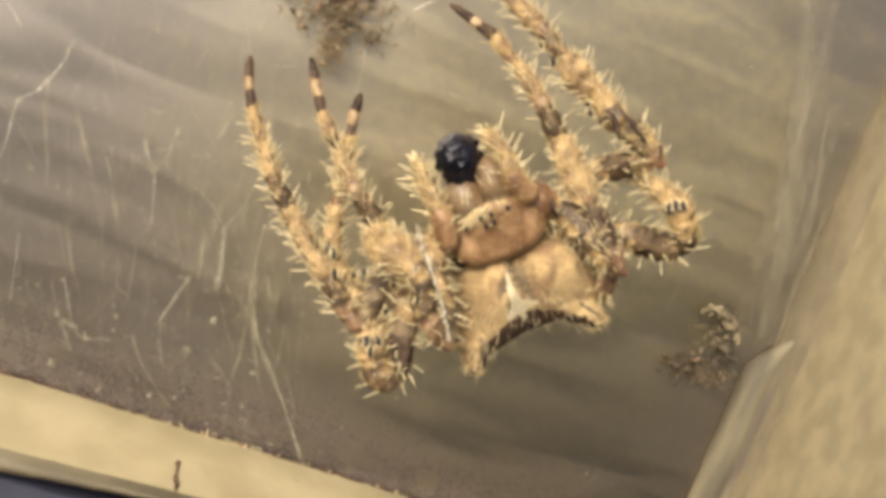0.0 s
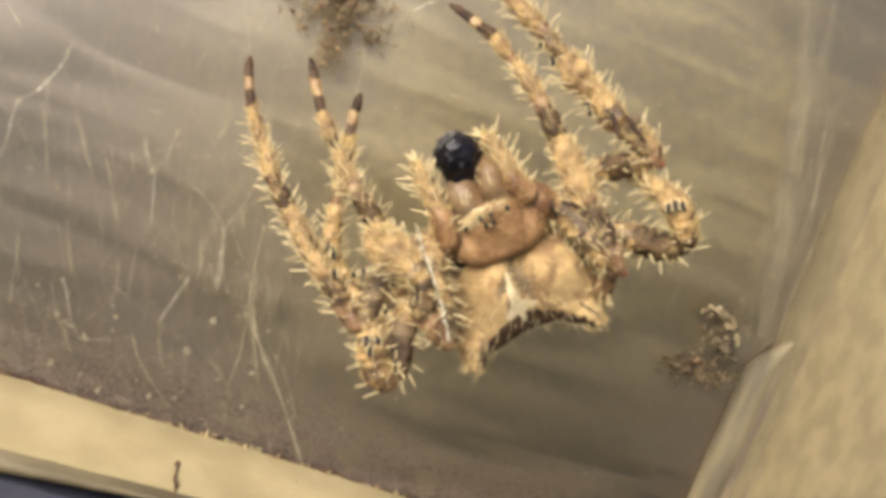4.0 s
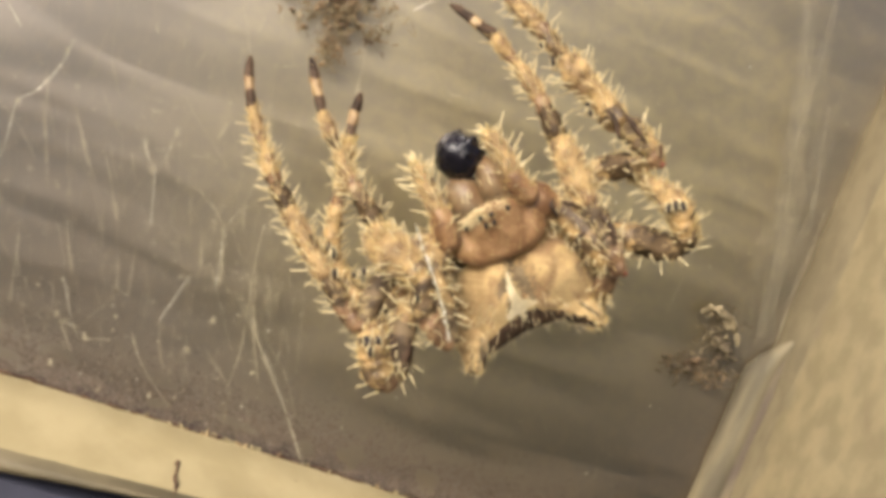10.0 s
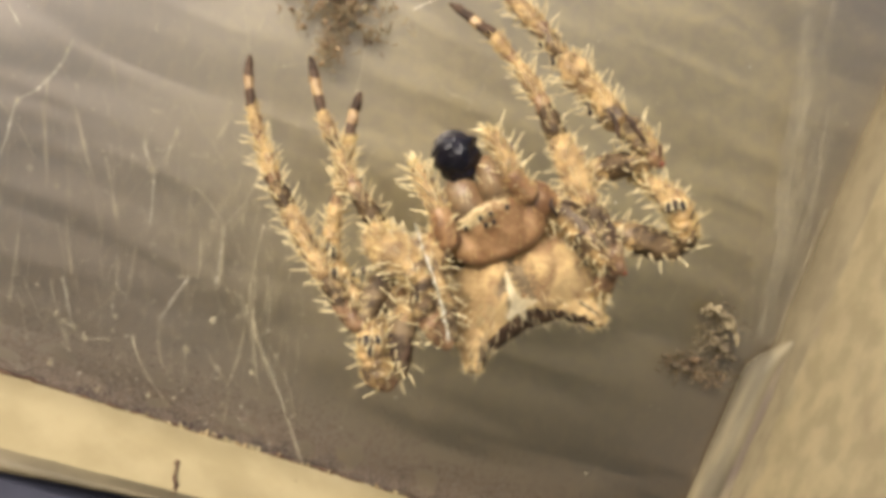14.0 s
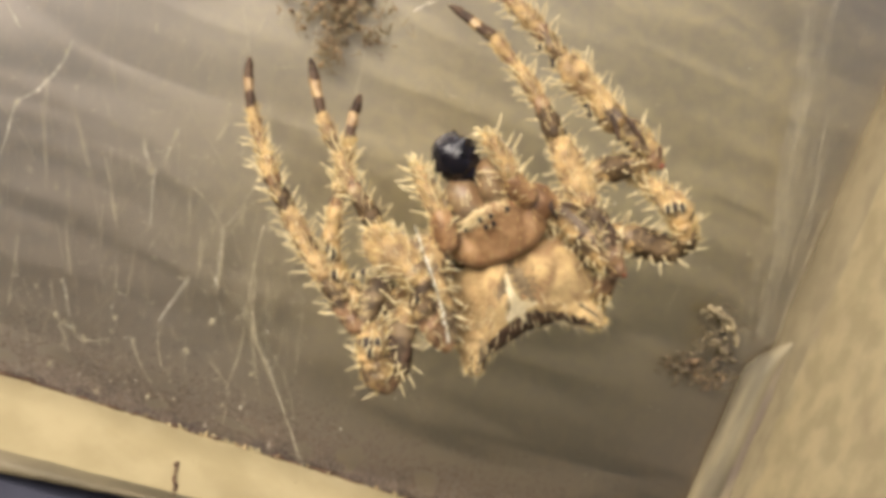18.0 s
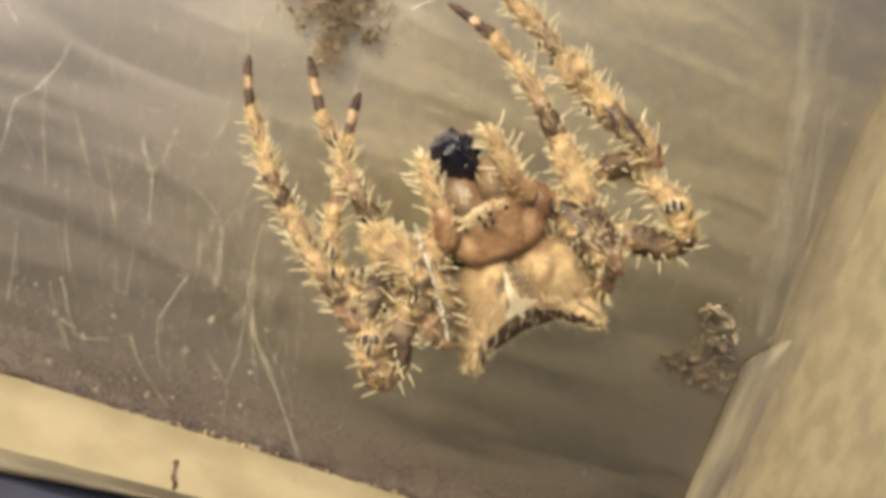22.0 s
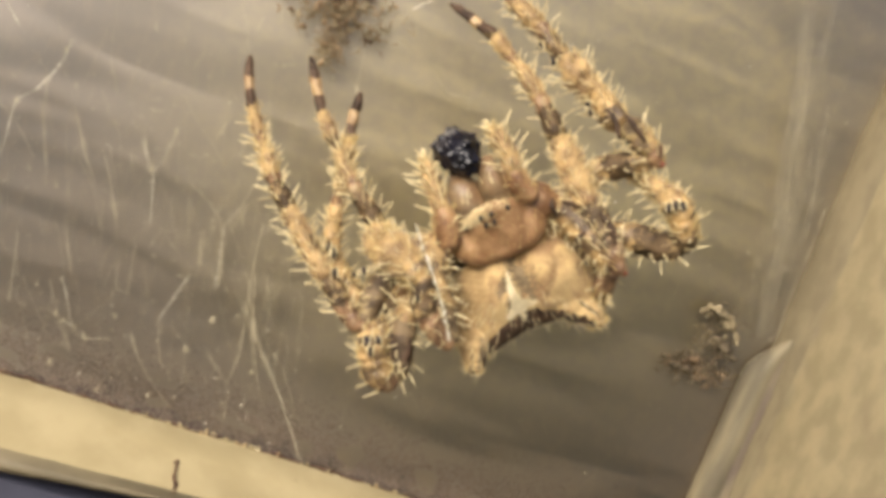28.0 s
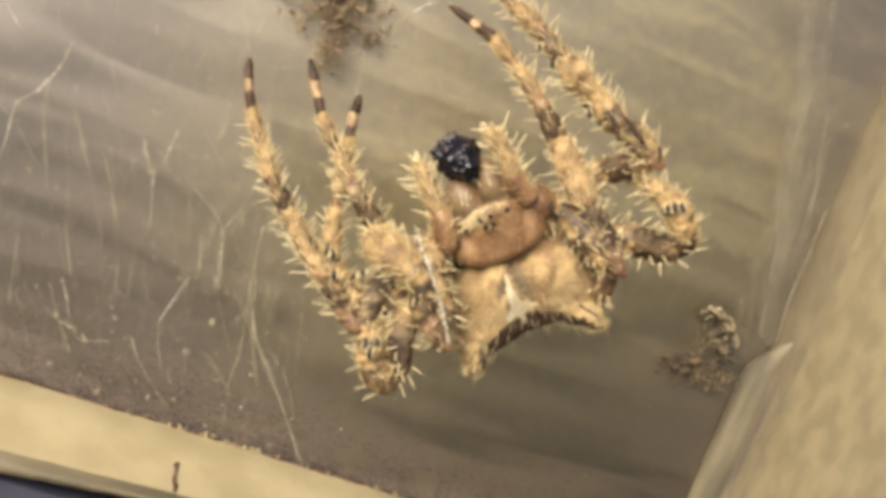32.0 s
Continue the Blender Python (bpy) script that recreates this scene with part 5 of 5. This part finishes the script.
jaw_left = jaw([(-0.64, 0.87, 1.32), (-0.97, 1.8, 1.68), (-1.35, 2.61, 1.74), (-1.58, 3.27, 1.44)], [34, 37, 33, 18])
jaw_right = jaw([(0.69, 1.51, 1.62), (0.32, 2.53, 2.1), (0.02, 3.5, 2.28), (-0.11, 4.21, 2.04)], [22, 26, 23, 12])

LEFT_ROOT, RIGHT_ROOT = (-1.96, -0.07, 2.16), (2.11, 2.35, 2.16)


def palp(root, points, radii, kinds):
    base, coat = Shape(), Shape()
    rings = base.tube(points[:3], [r * PX for r in radii[:3]], kinds[:2], sides=18, steps=6, rough=0.05)
    coat.bristle_rows(rings, 0.6, 0.045, 0, srng, 1, {7: 0.35, 0: 0.6}, 8, 0.3)
    coat.hairs(rings, 130, 0.35, 0.022, 1, srng, 1.6, 1)
    ob = part("palp", base, LEG_MATERIALS[:7] + [AMBER], spider, "", origin=root)
    tip = Shape()
    rings = tip.tube(points[2:], [r * PX for r in radii[2:]], kinds[2:], sides=14, steps=5, rough=0.12)
    coat.bristle_rows(rings, 0.85, 0.052, 0, srng, 1, {6: 0.6, 0: 0.75}, 9, 0.30)
    coat.hairs(rings, 110, 0.36, 0.024, 1, srng, 1.8, 1)
    end = Vector(points[-1])
    way = (end - Vector(points[-2])).normalized()
    for _ in range(12):
        coat.bristle(end, way + Vector((srng.gauss(0, .4), srng.gauss(0, .4), srng.gauss(0, .4))), srng.uniform(.4, .7), 0.05, 0, way * 0.05)
    part("palp_tip", tip, LEG_MATERIALS[:7] + [AMBER], ob, "pale tip of the palp", origin=root)
    tagged(part("bristles", coat, [BRISTLE, FUZZ], ob, "long pale bristles", origin=root), kind="stuff")
    return ob


palp_left = palp(LEFT_ROOT, [LEFT_ROOT, (-2.22, 0.85, 2.46), (-2.45, 1.65, 2.58), (-2.97, 2.63, 2.46), (-3.38, 3.62, 2.28), (-3.55, 4.09, 2.16)],
                 [22, 22, 18, 17, 15, 6], [7, 7, 0, 0, 0])
palp_right = palp(RIGHT_ROOT, [RIGHT_ROOT, (1.51, 2.92, 2.4), (1.16, 3.48, 2.52), (0.82, 4.35, 2.46), (0.25, 5.22, 2.34), (-0.09, 5.64, 2.22)],
                  [22, 21, 19, 18, 16, 7], [7, 7, 0, 0, 0])

dark_spots(((-6.14, -4.95, 3.12), (-5.54, -4.92, 3.12)), spider)
dark_spots(((-5.93, -5.51, 3.24),), spider, 0.14)
dark_spots(((-7.99, -0.54, 1.08), (-8.23, -0.24, 1.08), (9.15, 1.73, 2.58), (9.48, 1.84, 2.64), (9.84, 1.82, 2.58)), spider, 0.18)


def stripe(points, radius):
    """A dark lengthwise stripe on a leg joint."""
    s = Shape()
    s.tube(points, [radius * 0.6, radius, radius * 0.6], [0, 0], sides=8, rough=0.3)
    return part("stripe", s, [DARK], spider, "dark stripe on a leg joint")


def knee(p, r):
    """The shiny red end of a joint."""
    s = Shape()
    c = Vector(p)
    s.ball(p, (r, r * 1.2, r), 0, level=3, shaping=lambda v, u: c + (v - c) * (1 + 0.3 * noise.noise(u * 1.5 + c)))
    return part("knee", s, [KNEE], spider, "small shiny red end of a leg joint")


for place, size in (((6.98, -1.55, 1.95), 0.17), ((9.02, 4.05, 1.45), 0.17)):
    knee(place, size)
stripe([(-4.92, -4.76, 1.98), (-4.94, -5.56, 2.07), (-5.12, -6.44, 1.98)], 0.30)
stripe([(-4.14, -4.77, 1.89), (-4.19, -5.57, 1.98), (-4.46, -6.51, 1.89)], 0.30)
dark_spots(((2.86, 10.36, 0.40), (3.50, 9.55, 0.50), (5.27, 7.17, 0.95), (5.41, 6.78, 1.00)), spider, 0.15)

stripe([(7.11, 6.49, 1.95), (7.62, 5.78, 2.00), (8.09, 5.15, 1.95)], 0.16)
stripe([(6.36, 6.61, 1.90), (6.58, 6.02, 2.00), (6.76, 5.33, 1.95)], 0.14)
stripe([(5.69, 1.43, 2.50), (6.20, 0.79, 2.55), (6.44, -0.07, 2.50)], 0.15)
stripe([(3.31, 2.24, 2.20), (3.25, 1.83, 2.30), (3.52, 1.26, 2.20)], 0.12)
stripe([(3.77, 2.06, 2.30), (4.16, 2.00, 2.40), (4.63, 1.78, 2.30)], 0.12)
stripe([(4.48, 0.05, 2.10), (4.70, 0.34, 2.20), (5.06, 0.57, 2.10)], 0.15)
dark_spots(((-7.85, -1.57, 1.90), (-6.81, -1.63, 1.90), (-6.34, -1.46, 1.90), (-3.64, -1.48, 3.40), (-3.58, -2.77, 3.50), (-8.00, -0.53, 1.00)), spider, 0.14)


def dragline():
    s = Shape()
    s.tube([(-3.69, 0.93, 3.6), (-3.18, -0.58, 3.66), (-2.67, -1.98, 3.72), (-2.22, -3.67, 3.72), (-1.94, -4.98, 3.48)], [0.03, 0.045, 0.05, 0.045, 0.03], [0] * 4, sides=6, steps=14, rough=0.9)
    line = [Vector(p) for p in ((-3.69, 0.93, 3.63), (-3.18, -0.58, 3.69), (-2.67, -1.98, 3.75), (-2.22, -3.67, 3.75), (-1.94, -4.98, 3.51))]
    for _ in range(44):
        i = srng.randrange(4)
        p = line[i].lerp(line[i + 1], srng.random())
        q = srng.uniform(0.03, 0.08)
        s.ball(p + Vector((srng.gauss(0, .03), 0, 0)), (q, q * 1.7, q), 1, level=2)
    return tagged(part("silk_strand", s, [SILK_FINE, SILK]), "shining pale silk strand lying across the spider's leg", "silk strand")


strand = dragline()
strand.matrix_basis = spider.matrix_basis.copy()


# ---- prey ----
def prey():
    s = Shape()
    r = random.Random(9)
    bumps = []
    for i in range(48):
        h = 1 - 2 * (i + 0.5) / 48
        a = i * 2.39996
        ring = math.sqrt(1 - h * h)
        d = (Vector((ring * math.cos(a), ring * math.sin(a), h)) + Vector((r.gauss(0, .13), r.gauss(0, .13), r.gauss(0, .13)))).normalized()
        knobby = d.dot(Vector((0.6, 0.2, -0.75)).normalized()) > 0.27
        bumps.append((d, (0.22 if knobby else 0.08) * r.uniform(0.45, 1.25), r.uniform(0.11, 0.16)))

    def shaping(p, u):
        k = 1 + 0.10 * noise.noise(u * 1.3 + Vector((3, 1, 7))) + 0.035 * noise.noise(u * 5.5)
        for d, h, w in bumps:
            k += h * math.exp(-((u - d).length / w) ** 2)
        return p * k
    s.ball((-0.04, 0.05, 0), (1.21, 1.24, 1.10), 0, level=5, shaping=shaping)
    s.ball((0.12, -0.80, -0.1), (0.86, 0.78, 0.80), 0, level=4,
           shaping=lambda p, u: p * (1 + 0.16 * noise.noise(u * 2.4 + Vector((1, 5, 2)))))
    return tagged(part("prey", s, [BLACK]), "chewed ball of shiny black insect prey in the spider's jaws", "insect prey")


ball = prey()


def motions():
    rest = spider.matrix_basis.copy()
    # seconds, sideways and upward sway in mm
    sway = "0 -0.034 -0.000; 0.5 -0.043 -0.000; 1 -0.004 0.003; 1.5 -0.019 0.000; 2 -0.015 0.027; 2.5 -0.015 0.027; 3 -0.026 0.011; 3.5 -0.041 0.031; 5.5 -0.015 0.011; 6 0.001 0.023; 6.5 -0.023 0.000; 7 0.026 0.011; 7.5 -0.011 -0.000; 8 0.023 -0.011; 8.5 -0.016 0.008; 9 0.000 0.008; 9.5 -0.069 0.023; 10 -0.022 0.008; 10.5 -0.042 0.005; 11 -0.015 -0.015; 11.5 -0.015 0.008; 12 -0.004 -0.016; 12.5 -0.015 0.007; 13 0.015 -0.012; 13.5 -0.031 -0.003; 14 -0.023 0.028; 14.5 0.000 0.012; 16.5 0.001 -0.015; 17 -0.039 -0.018; 17.5 -0.015 -0.015; 18 -0.008 -0.010; 18.5 0.023 -0.023; 19 0.016 -0.000; 19.5 0.023 0.011; 20 -0.015 0.008; 20.5 -0.008 -0.018; 21 -0.042 -0.003; 21.5 -0.016 0.005; 22 -0.008 0.006; 22.5 0.057 -0.004; 23 0.015 0.005; 23.5 0.015 -0.010; 24 0.019 -0.019; 24.5 0.019 -0.023; 25 -0.027 0.001; 25.5 -0.001 0.020; 27.5 0.015 0.001; 28 0.023 -0.010; 28.5 0.023 -0.010; 29 0.077 -0.041; 29.5 0.046 -0.026; 30 0.061 -0.049; 30.5 -0.027 0.002; 31 -0.023 0.005; 31.5 -0.008 -0.002; 32 -0.015 -0.010"
    swung = [(t, rest @ pose(x * MM, y * MM, 0)) for t, x, y in (map(float, row.split()) for row in sway.split(";"))]
    walk(spider, swung)
    walk(strand, swung)

    # seconds, place in mm in the spider's axes, turn in degrees
    def roll(t, p, a, b, c):
        return t, rest @ Matrix.Translation(Vector(p) * MM) @ pose(0, 0, 0, a, b, c)
    walk(ball, [roll(0.0, (-1.56, 4.29, 2.16), 0, 0, 0), roll(0.5, (-1.5, 4.32, 2.16), 1, 4, -3), roll(1.0, (-1.47, 4.35, 2.16), 6, 8, -4),
                roll(1.5, (-1.65, 4.23, 2.16), 2, 10, -12), roll(2.0, (-1.65, 4.29, 2.16), -4, 10, -14), roll(2.5, (-1.65, 4.43, 2.16), -5, 8, -11),
                roll(3.0, (-1.59, 4.32, 2.16), 2, 0, -4), roll(3.5, (-1.59, 4.43, 2.16), 3, 2, -3), roll(5.5, (-1.53, 4.4, 2.16), 20, -9, 5),
                roll(6.0, (-1.59, 4.43, 2.16), 20, -10, 6), roll(6.5, (-1.41, 4.23, 2.16), 27, -12, 11), roll(7.0, (-1.47, 4.32, 2.16), 40, -16, 10),
                roll(7.5, (-1.56, 4.26, 2.16), 35, -19, 8), roll(8.0, (-1.41, 4.26, 2.16), 30, -26, 4), roll(8.5, (-1.5, 4.32, 2.16), 20, -28, 3),
                roll(9.0, (-1.47, 4.43, 2.16), 16, -34, 0), roll(9.5, (-1.5, 4.26, 2.16), 18, -34, 5), roll(10.0, (-1.5, 4.38, 2.16), 24, -26, 4),
                roll(11.0, (-1.5, 4.35, 2.16), 30, -24, 8), roll(12.0, (-1.5, 4.38, 2.16), 26, -26, 8), roll(13.0, (-1.47, 4.38, 2.16), 24, -28, 8),
                roll(13.5, (-1.56, 4.32, 2.16), 17, -22, 8), roll(14.0, (-1.65, 4.43, 2.16), 10, -20, 2), roll(14.5, (-1.53, 4.4, 2.16), 14, -16, 3),
                roll(16.5, (-1.59, 4.32, 2.16), 26, -15, 14), roll(17.0, (-1.62, 4.43, 2.16), 26, -14, 12), roll(17.5, (-1.59, 4.29, 2.16), 26, -25, 8),
                roll(18.0, (-1.65, 4.38, 2.16), 20, -30, 10), roll(18.5, (-1.65, 4.26, 2.16), 15, -31, 8), roll(19.0, (-1.65, 4.38, 2.16), 14, -40, 8),
                roll(19.5, (-1.65, 4.32, 2.16), 19, -46, 7), roll(20.0, (-1.65, 4.4, 2.16), 22, -48, 6), roll(20.5, (-1.7, 4.32, 2.16), 25, -55, 6),
                roll(21.0, (-1.65, 4.49, 2.16), 30, -60, 4), roll(21.5, (-1.67, 4.23, 2.16), 31, -64, 6), roll(22.0, (-1.67, 4.43, 2.16), 30, -74, 6),
                roll(22.5, (-1.5, 4.43, 2.16), 36, -79, 12), roll(23.0, (-1.67, 4.52, 2.16), 36, -90, 10), roll(23.5, (-1.76, 4.64, 2.16), 34, -104, 18),
                roll(24.0, (-1.7, 4.43, 2.16), 30, -112, 20), roll(24.5, (-1.59, 4.43, 2.16), 36, -116, 19), roll(25.0, (-1.59, 4.49, 2.16), 34, -126, 16),
                roll(25.5, (-1.5, 4.4, 2.16), 37, -129, 18), roll(27.5, (-1.56, 4.43, 2.16), 40, -133, 8), roll(28.0, (-1.59, 4.55, 2.16), 40, -132, 10),
                roll(28.5, (-1.59, 4.43, 2.16), 45, -131, 8), roll(29.0, (-1.5, 4.49, 2.16), 44, -138, 12), roll(29.5, (-1.59, 4.43, 2.16), 47, -138, 8),
                roll(30.0, (-1.47, 4.46, 2.16), 46, -136, 10), roll(30.5, (-1.53, 4.43, 2.16), 42, -131, 10), roll(31.0, (-1.7, 4.38, 2.16), 42, -130, 4),
                roll(31.5, (-1.5, 4.26, 2.16), 39, -130, 2), roll(32.0, (-1.59, 4.38, 2.16), 44, -132, 8)])

    def swing(ob, root, text):
        """seconds, lift towards the eye, turn in the picture's plane, in degrees."""
        rows = []
        for row in text.split(";"):
            t, a, c = map(float, row.split())
            rows.append((t, Matrix.Translation(Vector(root) * MM) @ pose(0, 0, 0, a, 0, c)))
        walk(ob, rows)
    swing(palp_right, RIGHT_ROOT, "0 0 0; 0.5 0 0; 1 -2 -4; 1.5 0 -3; 2 -8 -1; 2.5 -5 -4; 3 0 0; 3.5 -2 2; 5.5 -10 4; 6 -8 0; 6.5 -7 1; 7 -10 0; 7.5 -7 1; 8 -8 -4; 8.5 -5 2; 9 -6 -3; 9.5 3 0; 10 0 0; 10.5 0 2;"
          "11 0 -3; 12 0 4; 12.5 -1 3; 13 0 0; 14 3 -1; 14.5 3 -3; 16.5 -5 -2; 17 -7 -2; 17.5 5 3; 17.8 10 2; 18.2 11 1; 18.4 5 7; 18.5 -4 -10; 18.7 -9 -2; 19 -10 0; 19.5 -7 3; 20 0 -2; 20.5 0 5; 21 0 0;"
          "21.5 18 6; 22 10 -1; 22.5 -6 -2; 23 -9 0; 23.5 2 2; 23.8 0 1; 24 2 -17; 24.2 -5 2; 24.5 -5 0; 25 -7 -10; 25.5 -2 -6; 27.5 5 -7; 28 2 -5; 28.5 5 -3; 29 6 -4; 29.5 3 -2; 30 6 -7; 30.5 0 -1; 31 6 -5; 31.5 0 -4; 32 4 -4")
    swing(palp_left, LEFT_ROOT, "0 0 1; 0.5 3 1; 1 2 0; 1.5 3 -1; 2 4 -3.5; 2.5 2 -3; 3 0 2; 3.5 1 1; 5.5 -1 2.5; 6 -2 3; 7 -2 2; 7.5 2 2; 8 0 3; 9 0 0; 9.5 0 2; 10 0 2; 12 -2 2; 12.5 0 2; 14 -2 2; 14.5 -1 3.5; 16.5 0 -1;"
          "17 -4 2; 17.5 0 -3; 18 0 1; 18.5 1 -2.5; 19 2 -3; 19.5 0 -3; 20 0 0; 21 0 2; 21.5 6 -2; 22 2 -4; 22.5 2 -3; 23 2 -4.5; 23.5 6 -4; 24 0 1; 25 0 -2; 27.5 0 -2; 28 -2 -4.5; 29 0 -5.5; 29.5 0 -1; 30 0 0; 30.5 0 -2.5; 31 0 -2; 32 0 -1")
    swing(jaw_left, jaw_left.location / MM, "0 0 0; 2 0 -2; 3 0 1; 6 1 0; 9 0 -1; 12 1 1; 14 0 0; 17 1 -1; 20 0 1; 23 1 -2; 25 0 1; 28 1 0; 30 0 -1; 32 0 0")
    swing(jaw_right, jaw_right.location / MM, "0 0 0; 2 0 -3; 3 0 0; 6 0 -1; 9 0 0; 12 0 1; 14 0 -1; 17 0 -2; 19 0 2; 20 0 -1; 23 0 -3; 24 0 2; 25 0 0; 28 0 -2; 30 0 1; 32 0 0")


motions()
